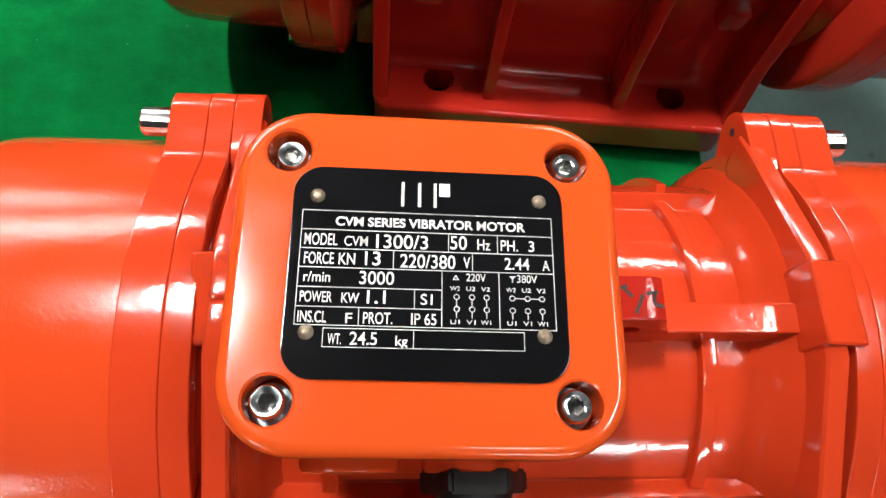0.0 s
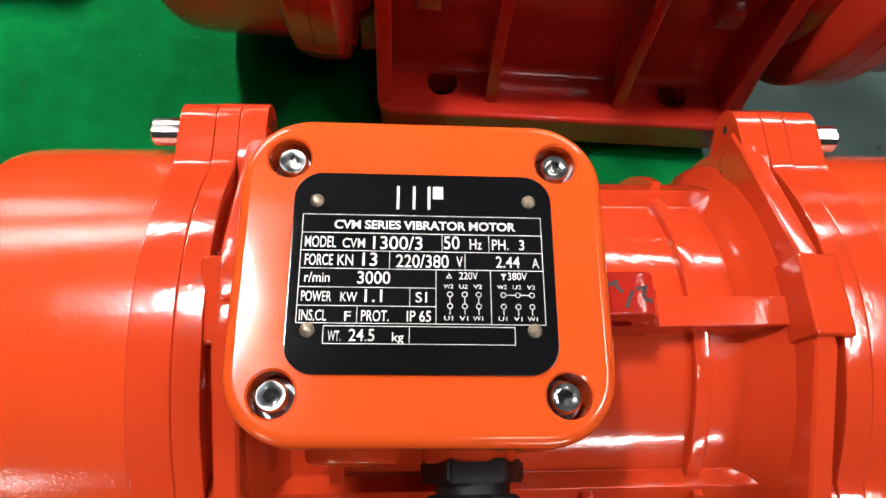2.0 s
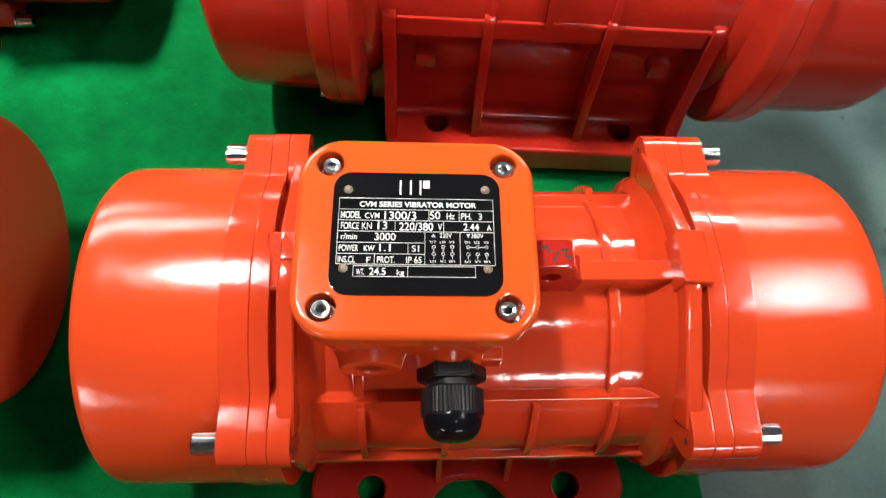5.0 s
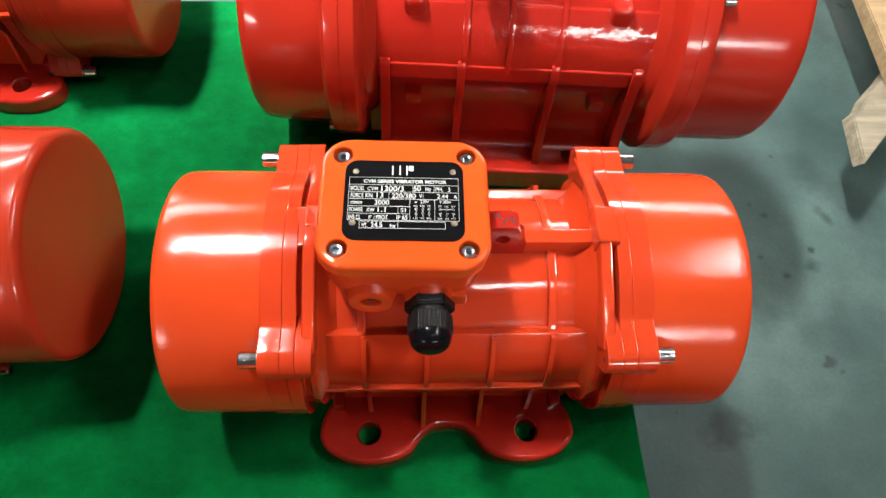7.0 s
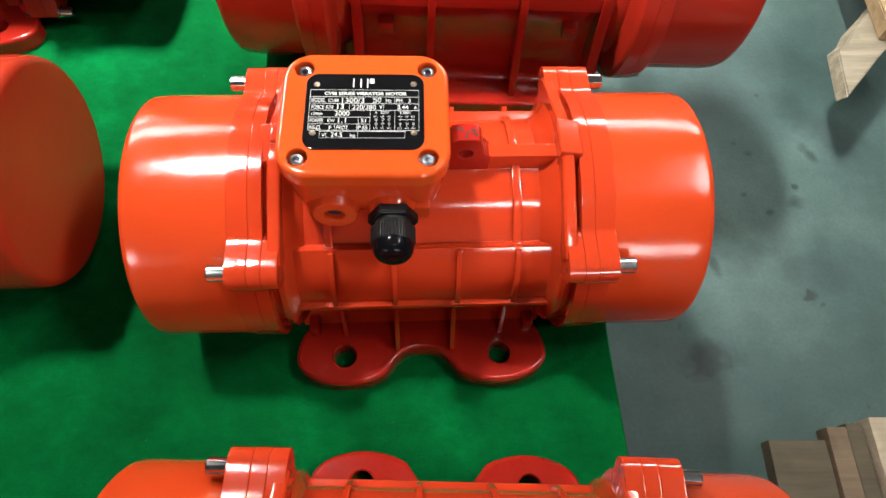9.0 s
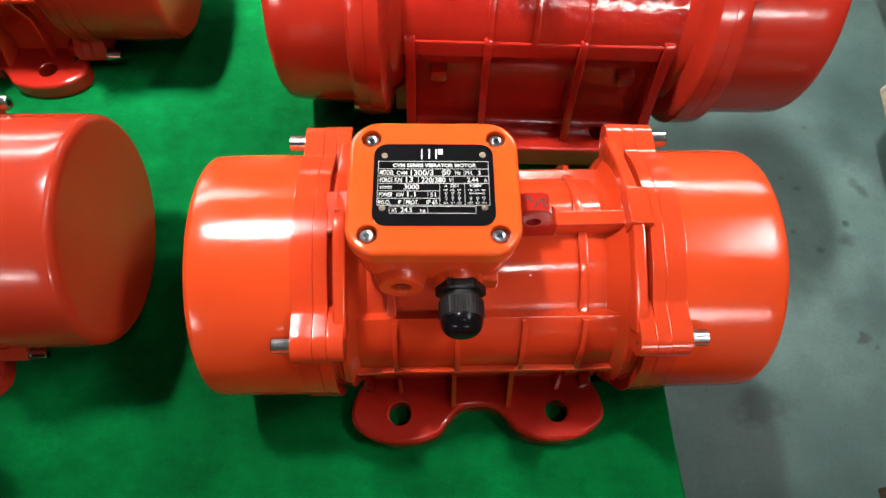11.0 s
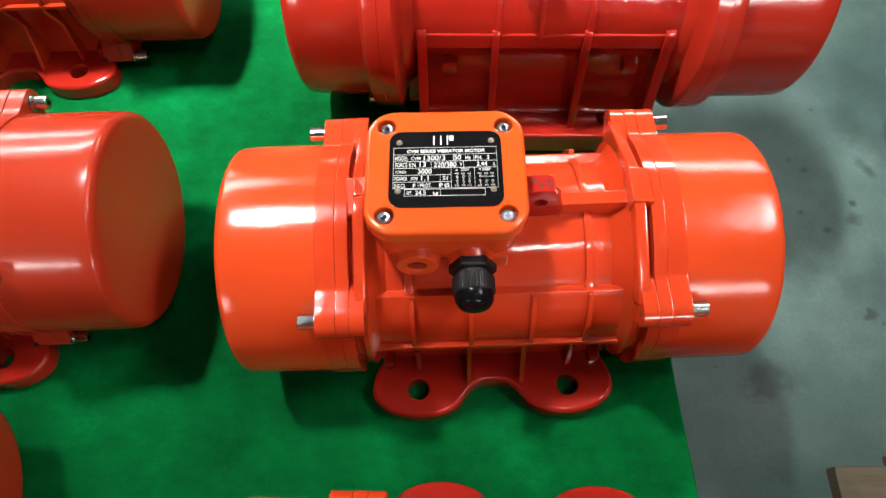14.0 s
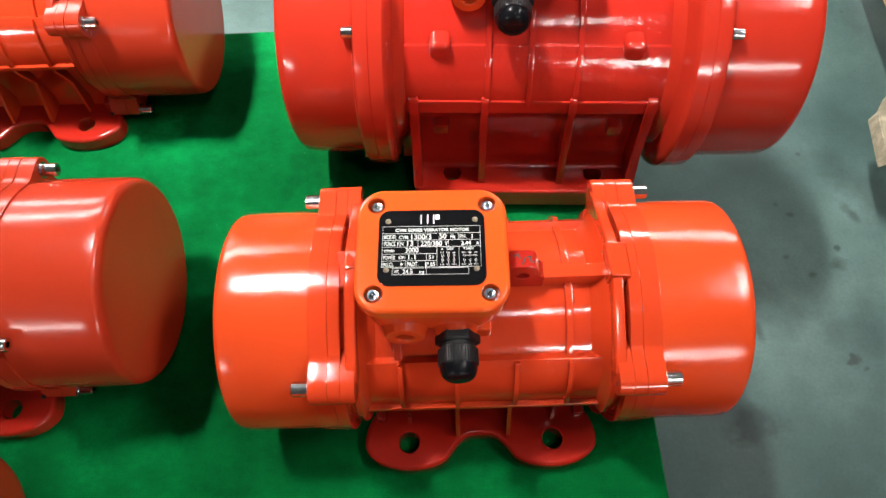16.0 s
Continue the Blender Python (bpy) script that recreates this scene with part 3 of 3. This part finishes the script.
    row(-13.4, ("U1", 5.4, 2.2, 1.1), ("V1", 9.3, 2.2, 1.1), ("W1", 12.8, 2.5, 1.1), ("U1", 19.3, 2.2, 1.1), ("V1", 23.2, 2.2, 1.1), ("W1", 26.8, 2.5, 1.1))
    # terminal diagrams: little rings with links between them
    for xs, links in (((6.9, 10.7, 14.3), "down"), ((20.7, 24.5, 28.1), "across")):
        for i, x in enumerate(xs):
            for y in (-6.6, -9.7):
                bm = bmesh.new()
                o = [bm.verts.new((p[0], p[1], top)) for p in circle(x * k, y * k, 0.75 * k, 16)]
                n = [bm.verts.new((p[0], p[1], top)) for p in circle(x * k, y * k, 0.55 * k, 16)]
                for q in range(16):
                    bm.faces.new((o[q], o[(q + 1) % 16], n[(q + 1) % 16], n[q]))
                part("printed_ring", bm, mat_print, base)
            line(x * k, -11.9 * k, x * k, -10.45 * k)
            if links == "down":
                line(x * k, -8.95 * k, x * k, -7.35 * k)
            elif i < 2:
                line((x + 0.75) * k, -6.6 * k, (xs[i + 1] - 0.75) * k, -6.6 * k)
    for x, up in ((6.7, 1), (20.9, -1)):
        bm = bmesh.new()
        tri = [(x - 0.8, -2.3), (x + 0.8, -2.3), (x, -0.9)] if up > 0 else [(x - 0.8, -0.9), (x, -1.9), (x + 0.8, -0.9)]
        if up > 0:
            a = [bm.verts.new((p[0] * k, p[1] * k, top)) for p in tri]
            b = [bm.verts.new((p[0] * k, p[1] * k, top)) for p in ((x - 0.45, -2.1), (x + 0.45, -2.1), (x, -1.3))]
            for i in range(3):
                bm.faces.new((a[i], a[(i + 1) % 3], b[(i + 1) % 3], b[i]))
        else:
            bm.faces.new([bm.verts.new((p[0] * k, p[1] * k, top)) for p in tri])
            add_box(bm, (x - 0.15) * k, (x + 0.15) * k, -2.5 * k, -1.6 * k, top - 0.0002, top)
        part("printed_triangle", bm, mat_print, base)
    # the maker's mark, as plain upright blocks
    for x, w, y0, y1 in ((-7.3, 0.75, 16.9, 23.6), (-3.0, 0.75, 16.9, 23.6), (1.0, 0.75, 16.9, 23.6)):
        part("printed_mark", box(x * k, (x + w) * k, y0 * k, y1 * k, top - 0.0002, top), mat_print, base)
    part("printed_mark", box(2.4 * k, 5.2 * k, 20.0 * k, 23.6 * k, top - 0.0002, top), mat_print, base)
    rivet = None
    for x, y in ((-28.4, 18.9), (28.4, 19.6), (28.5, -15.9), (-28.9, -16.2)):
        m = pose(x * k, y * k, z + 0.0005)
        if rivet is None:
            rivet = part("rivet", lathe([(0, 0.0019), (0.0005, 0.0018), (0.0009, 0.0013), (0.0011, 0.0006)], 20, axis="Z"), mat_rivet, base, "tarnished brass rivet")
            rivet.matrix_basis = m
        else:
            share(rivet, m, base)
    return base


def shield_outline(base, ears, grow=0.0):
    """Round flange seen along the shaft, with its screw ears blended in by fillets."""
    rough = []
    for i in range(360):
        q = radians(i)
        c, n = math.cos(q), math.sin(q)
        far = base
        for y0, y1, z0, z1, rr in ears:
            for k in range(230):
                d = base + 0.0002 * k
                y, z = d * c, d * n
                gx = max(y0 + rr - y, y - y1 + rr, 0.0)
                gz = max(z0 + rr - z, z - z1 + rr, 0.0)
                if gx * gx + gz * gz <= rr * rr:
                    far = max(far, d)
        rough.append(far)
    for _ in range(5):
        rough = [0.25 * rough[i - 1] + 0.5 * rough[i] + 0.25 * rough[(i + 1) % 360] for i in range(360)]
    pts = []
    for i in range(360):
        if i % 5 == 0 or rough[i] > base + 0.0002:
            pts.append(((rough[i] + grow) * math.cos(radians(i)), AX + (rough[i] + grow) * math.sin(radians(i))))
    return pts


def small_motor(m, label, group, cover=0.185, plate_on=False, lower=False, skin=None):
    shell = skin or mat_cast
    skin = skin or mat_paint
    root = empty("vibrator_motor", m)
    tagged(root, label, "electric motor", group)
    build_housing(root, AX, 0.0660, 0.0725, 0.092, 0.058, 0.014, 0.050, mat_cast)
    hole = [(sx * 0.060, sy * 0.085, 0.0085) for sx in (1, -1) for sy in (1, -1)]
    # foot takes the darkened tint, its shade painted in
    part("foot", plate(foot_outline(0.0805), hole, 0.0, 0.016, 0.0035, 0.001), mat_cast_dark, root, smooth=40)
    build_ribs(root, AX, 0.0758, 0.0725, (-0.0590, -0.0190, 0.0230, 0.0610), 0.0038, 0.082, 0.0155)
    for s in (1, -1):   # ledge along the panel's foot
        poly = [(s * 0.060, AX + 0.006), (s * 0.0762, AX + 0.005), (s * 0.0768, AX + 0.0015), (s * 0.050, AX + 0.0005)]
        part("side_rib", prism_x(poly, -0.092, 0.092, 0.0008), mat_cast, root)
    for x in (-0.0605, 0.0605):   # hoops over the barrel
        poly = [(0.0695 * math.sin(radians(q)), AX + 0.0695 * math.cos(radians(q))) for q in range(-52, 53, 4)]
        poly += [(0.063 * math.sin(radians(q)), AX + 0.063 * math.cos(radians(q))) for q in range(52, -53, -8)]
        part("hoop", prism_x(poly, x - 0.0028, x + 0.0028, 0.0012), mat_cast, root)
    screw = None
    for s in (1, -1):
        part("end_shield", lathe([(s * a, r) for a, r in ((0.072, 0.060), (0.0762, 0.0668), (0.0795, 0.0688), (0.0830, 0.0728), (0.0855, 0.0772), (0.0872, 0.0800), (0.0888, 0.0808), (0.0925, 0.0800), (0.0940, 0.0780), (0.0965, 0.0778), (0.0978, 0.0795), (0.0985, 0.0845), (0.1050, 0.0845))], 72, 0, AX), shell, root)
        ears = [(min(sy * 0.046, sy * 0.0846), max(sy * 0.046, sy * 0.0846), 0.0435, 0.0672, 0.0100) for sy in (1, -1)]
        if lower:
            ears += [(min(sy * 0.046, sy * 0.0775), max(sy * 0.046, sy * 0.0775), -0.0740, -0.0622, 0.0050) for sy in (1, -1)]
        for base, x0, x1, grow in ((0.0690, 0.0876, 0.0974, 0.0), (0.0868, 0.0975, 0.1059, 0.0), (0.0868, 0.1061, 0.1190, -0.0003)):
            part("flange", prism_x(shield_outline(base, ears, grow), *sorted((s * x0, s * x1)), 0.0006, seg=3), shell, root)
        for sy in (1, -1):
            # straight web between the top block and the ear, with its raised edge
            web = [(0.0, 0.1775), (sy * 0.016, 0.1775), (sy * 0.064, 0.1568), (sy * 0.073, 0.1520), (sy * 0.066, 0.1380), (sy * 0.040, 0.140), (0.0, 0.150)]
            xa, xb = sorted((s * 0.0864, s * 0.0942))
            part("web", prism_x(web, xa, xb, 0.0022, seg=3), shell, root)
        xa, xb = sorted((s * (0.0855 if s > 0 else 0.0800), s * 0.1000))
        bm = box(xa, xb, -0.0125, 0.0145, 0.145, 0.1805 if s > 0 else 0.1785, 0.0016, seg=3)
        for v in bm.verts:
            if v.co.z > 0.17:
                v.co.z -= 0.16 * (abs(v.co.x) - 0.0855) + (0.30 * max(0.0, -0.002 - v.co.y) if s < 0 else 0.05 * v.co.y)
        part("top_block", bm, shell, root)
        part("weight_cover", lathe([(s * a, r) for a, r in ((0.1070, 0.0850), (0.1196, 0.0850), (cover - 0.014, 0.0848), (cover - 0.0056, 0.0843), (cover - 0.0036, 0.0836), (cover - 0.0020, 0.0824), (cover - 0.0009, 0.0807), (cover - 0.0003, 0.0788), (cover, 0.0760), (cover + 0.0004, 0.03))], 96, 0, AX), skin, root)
        for sy, z, ys in ((1, 0.1455, 0.0735), (-1, 0.1455, 0.0735), (1, 0.0205, 0.071), (-1, 0.0205, 0.071))[:4 if lower else 2]:
            mm = pose(s * 0.1186, sy * ys, z, 0, 90 * s, 0)
            if screw is None:
                screw = part("cover_screw", knurled(socket_screw(0.0052, 0.0125, 0.0066), 0.0052), mat_steel, root, "bright steel socket-head screw")
                screw.matrix_basis = mm
            else:
                share(screw, mm)
            # flush solid disc, dark in place of the tapped hole's shade
            part("tapped_hole", lathe([(s * 0.08755, 0.0017), (s * 0.0900, 0.0017)], 14, sy * 0.0765, z + 0.001), mat_hole_shade, root)
        xa, xb = sorted((s * 0.040, s * 0.088))
        part("top_bar", box(xa, xb, -0.0065, 0.0035, 0.140, 0.1680, 0.0014), mat_cast, root)
        # short gusset on the barrel and a foundry nub over the foot, close to each shield
        for sy in (1, -1):
            arc = [(sy * 0.0715 * math.sin(radians(q)), AX + 0.0715 * math.cos(radians(q))) for q in range(36, 57, 4)]
            arc += [(sy * 0.063 * math.sin(radians(q)), AX + 0.063 * math.cos(radians(q))) for q in range(58, 31, -6)]
            part("gusset", prism_x(arc, *sorted((s * 0.0815, s * 0.0838)), 0.0010), mat_cast, root)
            part("cast_nub", box(*sorted((s * 0.0785, s * 0.0870)), *sorted((sy * 0.052, sy * 0.068)), 0.0120, 0.0270, 0.0035, seg=3), mat_cast_dark, root)
    # lifting lug beside the box, flattened on top, with an eye through it
    bm = bmesh.new()
    outline = [(0.0170, 0.146), (0.0170, 0.180), (0.0185, 0.1845), (0.0225, 0.1860), (0.0320, 0.1860), (0.0355, 0.1845), (0.0375, 0.180), (0.0390, 0.172), (0.0430, 0.1675), (0.0430, 0.146)]
    a = [bm.verts.new((x, -0.0070, z)) for x, z in outline]
    b = [bm.verts.new((x, 0.0060, z)) for x, z in outline]
    eye = circle(0.0275, 0.1715, 0.0044, 18)
    ea = [bm.verts.new((x, -0.0070, z)) for x, z in eye]
    eb = [bm.verts.new((x, 0.0060, z)) for x, z in eye]
    for u, v in ((a, b), (ea, eb)):
        for i in range(len(u)):
            bm.faces.new((u[i], u[(i + 1) % len(u)], v[(i + 1) % len(u)], v[i]))
    for u, v in ((a, ea), (b, eb)):
        es = [bm.edges.get((w[i], w[(i + 1) % len(w)])) for w in (u, v) for i in range(len(w))]
        bmesh.ops.triangle_fill(bm, use_beauty=True, use_dissolve=False, edges=es)
    bmesh.ops.recalc_face_normals(bm, faces=bm.faces)
    rim = [e for e in bm.edges if e.is_manifold and e.calc_face_angle(0) > 0.9]
    bmesh.ops.bevel(bm, geom=rim, offset=0.0011, segments=3, profile=0.6, affect="EDGES", clamp_overlap=True)
    lug = part("lifting_lug", bm, mat_cast_dark, root, smooth=35)
    body, lid, tm = build_terminal_box(root, AX, 0.2055, 0.0495, 0.0445, -0.0185, 0.166, -1.0 if plate_on else 0.0)
    build_gland(root, -0.0185, -0.0460, 0.166)
    if plate_on:
        build_nameplate(root, tm, 0.2058)
        for dx, w, turn in ((0.0255, 0.0042, 20), (0.0275, 0.0035, -50), (0.0305, 0.006, 65), (0.0345, 0.0035, 10), (0.0350, 0.0030, 80), (0.0360, 0.0030, -20)):
            bm = box(-w / 2, w / 2, -0.00055, 0.00055, 0, 0.0003)
            o = part("marker_stroke", bm, mat_ink, lug, "faded dark marker scribble")
            o.matrix_basis = pose(dx - 0.0030, -0.0003 - 0.003 * math.sin(dx * 900), 0.1858, 0, 0, turn)
    return root


GROUP = "orange vibrator motors on green felt"
small_motor(pose(0, 0, 0), "glossy orange vibrator motor with black nameplate and cable gland", GROUP, plate_on=True)
# left motors carry the enamel tint that has their shade painted in
long_one = small_motor(pose(-0.464, 0.038, 0), "glossy orange vibrator motor with long end covers on green felt", GROUP, cover=0.195, lower=True, skin=mat_left_shaded)
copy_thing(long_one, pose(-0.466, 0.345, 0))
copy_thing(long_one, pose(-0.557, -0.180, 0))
small_motor(pose(0.009, -0.267, 0, 0, 0, -3.4), "glossy orange vibrator motor at the front rim of the felt", GROUP)


def large_motor(m):
    root = empty("vibrator_motor", m)
    tagged(root, "larger orange vibrator motor with ribbed square foot on green felt", "electric motor", GROUP)
    ax = 0.120
    # rear casting in the darkened tint, with the shade of its recesses in it
    build_housing(root, ax, 0.0880, 0.0890, 0.118, 0.072, 0.030, 0.066, mat_cast_dark)
    part("foot", plate(rounded_rect(-0.106, 0.106, -0.115, 0.115, 0.008, 4), [(sx * 0.069, sy * 0.093, 0.0085) for sx in (1, -1) for sy in (1, -1)], 0.009, 0.033, 0.003, 0.001), mat_cast_dark, root, smooth=40)
    for sx in (1, -1):
        for sy in (1, -1):
            for x0, x1 in ((0.030, 0.057), (0.082, 0.104)):
                part("foot_pad", box(*sorted((sx * x0, sx * x1)), *sorted((sy * 0.070, sy * 0.101)), 0.0, 0.0095, 0.002), mat_cast_dark, root)
    for s in (1, -1):
        poly = [(s * 0.070, ax + 0.0160), (s * 0.0894, ax + 0.0152), (s * 0.0897, ax + 0.0125), (s * 0.060, ax + 0.011)]
        part("side_rib", prism_x(poly, -0.104, 0.104, 0.001), mat_cast_dark, root)
        poly = [(s * 0.085, ax + 0.004), (s * 0.079, ax - 0.012), (s * 0.0752, ax - 0.026)]
        poly += [(s * (0.0885 - 0.0135 * math.cos(radians(q))), 0.068 - 0.0345 * math.sin(radians(q))) for q in range(0, 91, 6)]
        poly += [(s * 0.03, 0.0335), (s * 0.03, ax)]
        part("web_wall", prism_x(poly, -0.10, 0.10), mat_cast_dark, root, smooth=50)
        for x, t in ((-0.102, 0.009), (-0.0405, 0.0070), (0.0350, 0.0070), (0.102, 0.009)):
            out = 0.110 if abs(x) > 0.1 else 0.106
            poly = [(s * 0.0915, ax + 0.0150), (s * 0.0928, ax + 0.006), (s * 0.099, 0.07), (s * out, 0.0325), (s * 0.05, 0.0325), (s * 0.05, ax + 0.0195), (s * 0.0895, ax + 0.019)]
            part("rib", prism_x(poly, x - t / 2, x + t / 2, 0.0018), mat_cast_dark, root)
        for x in (-0.079, 0.079):
            part("cast_nub", box(x - 0.007, x + 0.007, *sorted((s * 0.055, s * 0.086)), 0.084, 0.098, 0.003), mat_cast_dark, root)
            part("cast_boss", box(x - 0.009, x + 0.009, *sorted((s * 0.045, s * 0.074)), ax + 0.046, ax + 0.066, 0.0065, seg=4), mat_cast_dark, root)
    for x in (-0.039, -0.004, 0.036):
        poly = [(0.0908 * math.sin(radians(q)), ax + 0.0908 * math.cos(radians(q))) for q in range(-84, 85, 6)]
        poly += [(0.080 * math.sin(radians(q)), ax + 0.080 * math.cos(radians(q))) for q in range(84, -85, -12)]
        part("hoop", prism_x(poly, x - 0.0026, x + 0.0026, 0.0012), mat_cast_dark, root)
    screw = None
    for s in (1, -1):
        part("end_shield", lathe([(s * a, r) for a, r in ((0.108, 0.088), (0.112, 0.093), (0.117, 0.096), (0.1185, 0.103), (0.1200, 0.1120), (0.1215, 0.1160), (0.1235, 0.1175), (0.1340, 0.1175), (0.1343, 0.1172))], 96, 0, ax), mat_rear_shaded, root)
        end = 0.218 + 0.006 * s
        part("weight_cover", lathe([(s * a, r) for a, r in ((0.1344, 0.1169), (0.1348, 0.1173), (0.1440, 0.1170), (0.1462, 0.1158), (0.1472, 0.1130), (0.1478, 0.1085), (0.1495, 0.1072), (end - 0.02, 0.1065), (end - 0.008, 0.1055), (end - 0.0035, 0.1035), (end - 0.001, 0.100), (end, 0.095), (end + 0.0004, 0.03))], 96, 0, ax), mat_rear_shaded, root)
        for q in (43, 137, 223, 317):
            mm = pose(s * 0.1466, 0.1118 * math.sin(radians(q + 0)), ax + 0.1115 * math.cos(radians(q)), 0, 90 * s, 0)
            if screw is None:
                screw = part("cover_screw", socket_screw(0.0045, 0.009, 0.005), mat_steel, root, "bright steel socket-head screw")
                screw.matrix_basis = mm
            else:
                share(screw, mm)
    body, lid, tm = build_terminal_box(root, ax + 0.02, 0.262, 0.0520, 0.0500, -0.022, 0.214, 0.0, cx=-0.02)
    build_gland(root, -0.022, -0.0520, 0.214, 0.014)
    return root


large_motor(pose(0.058, 0.262, 0, 0, 0, -2.8))


# ---- pallets on the floor ----
def slab(bm, outline, z0, z1, undercut=None):
    """Board of any outline; undercut: shift of the lower rim."""
    ux, uy = undercut or (0.0, 0.0)
    top = [bm.verts.new((x, y, z1)) for x, y in outline]
    low = [bm.verts.new((x + ux, y + uy, z0)) for x, y in outline]
    bm.faces.new(top), bm.faces.new(low)
    n = len(outline)
    for i in range(n):
        bm.faces.new((top[i], top[(i + 1) % n], low[(i + 1) % n], low[i]))
    bmesh.ops.recalc_face_normals(bm, faces=bm.faces)
    bmesh.ops.bevel(bm, geom=list(bm.edges), offset=0.0015, segments=2, affect="EDGES")
    return bm


def broken_pallet():
    root = empty("pallet", pose(0.482, 0.219, FLOOR))
    tagged(root, "broken raw pine pallet with a splintered plank on concrete", "pallet", "wooden pallets")
    u, w = Vector((0.695, 0.719)), Vector((0.01, 0.068))
    rng = random.Random(8)
    near = [u * (0.1 * i) + Vector((0.001 * rng.uniform(-1, 1), 0.001 * rng.uniform(-1, 1))) for i in range(9)]
    far = [w + u * (0.02 * i) + Vector((0.0025 * rng.uniform(-1, 1), 0.0025 * rng.uniform(-1, 1))) for i in range(40)]
    part("plank", slab(bmesh.new(), near + far[::-1], 0.083, 0.0995, (-0.004, 0.006)), mat_torn, root, "splintered pale plank")
    # beam in dark wood: the shade below the plank is put into its colour
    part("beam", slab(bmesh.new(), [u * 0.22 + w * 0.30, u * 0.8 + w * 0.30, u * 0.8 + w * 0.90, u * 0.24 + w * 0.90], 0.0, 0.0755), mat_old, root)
    for j in range(4):
        x = 0.058 + 0.17 * j
        part("deck_board", slab(bmesh.new(), [(x + 0.004, 0.084 + 0.15 * j), (x + 0.10, 0.075 + 0.15 * j), (x + 0.15, 0.80), (x + 0.05, 0.80)], 0.100, 0.121), mat_pine, root)
    for x in (0.30, 0.55):
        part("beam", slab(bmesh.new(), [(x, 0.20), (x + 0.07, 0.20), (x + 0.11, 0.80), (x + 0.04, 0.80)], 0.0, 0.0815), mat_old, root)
    return root


def flat_pallet():
    root = empty("pallet", pose(0.256, -1.146, FLOOR, 0, 0, -2))
    tagged(root, "weathered brown pallet with one paler board on concrete", "pallet", "wooden pallets")
    for x0, x1, z, mat in ((0.0, 0.0500, 0.100, mat_old), (0.0515, 0.0690, 0.103, mat_worn), (0.0700, 0.0850, 0.101, mat_old), (0.0870, 0.185, 0.108, mat_pale), (0.26, 0.36, 0.106, mat_worn), (0.43, 0.53, 0.106, mat_pale), (0.60, 0.70, 0.106, mat_old)):
        part("deck_board", box(x0, x1, 0.01 * math.sin(90 * x0), 1.0 + min(0.2 * x0, 0.019), 0.085, z, 0.0016), mat, root)
    for y in (0.06, 0.46, 0.86):
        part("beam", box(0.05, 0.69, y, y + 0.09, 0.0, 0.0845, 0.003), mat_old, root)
    return root


broken_pallet()
flat_pallet()
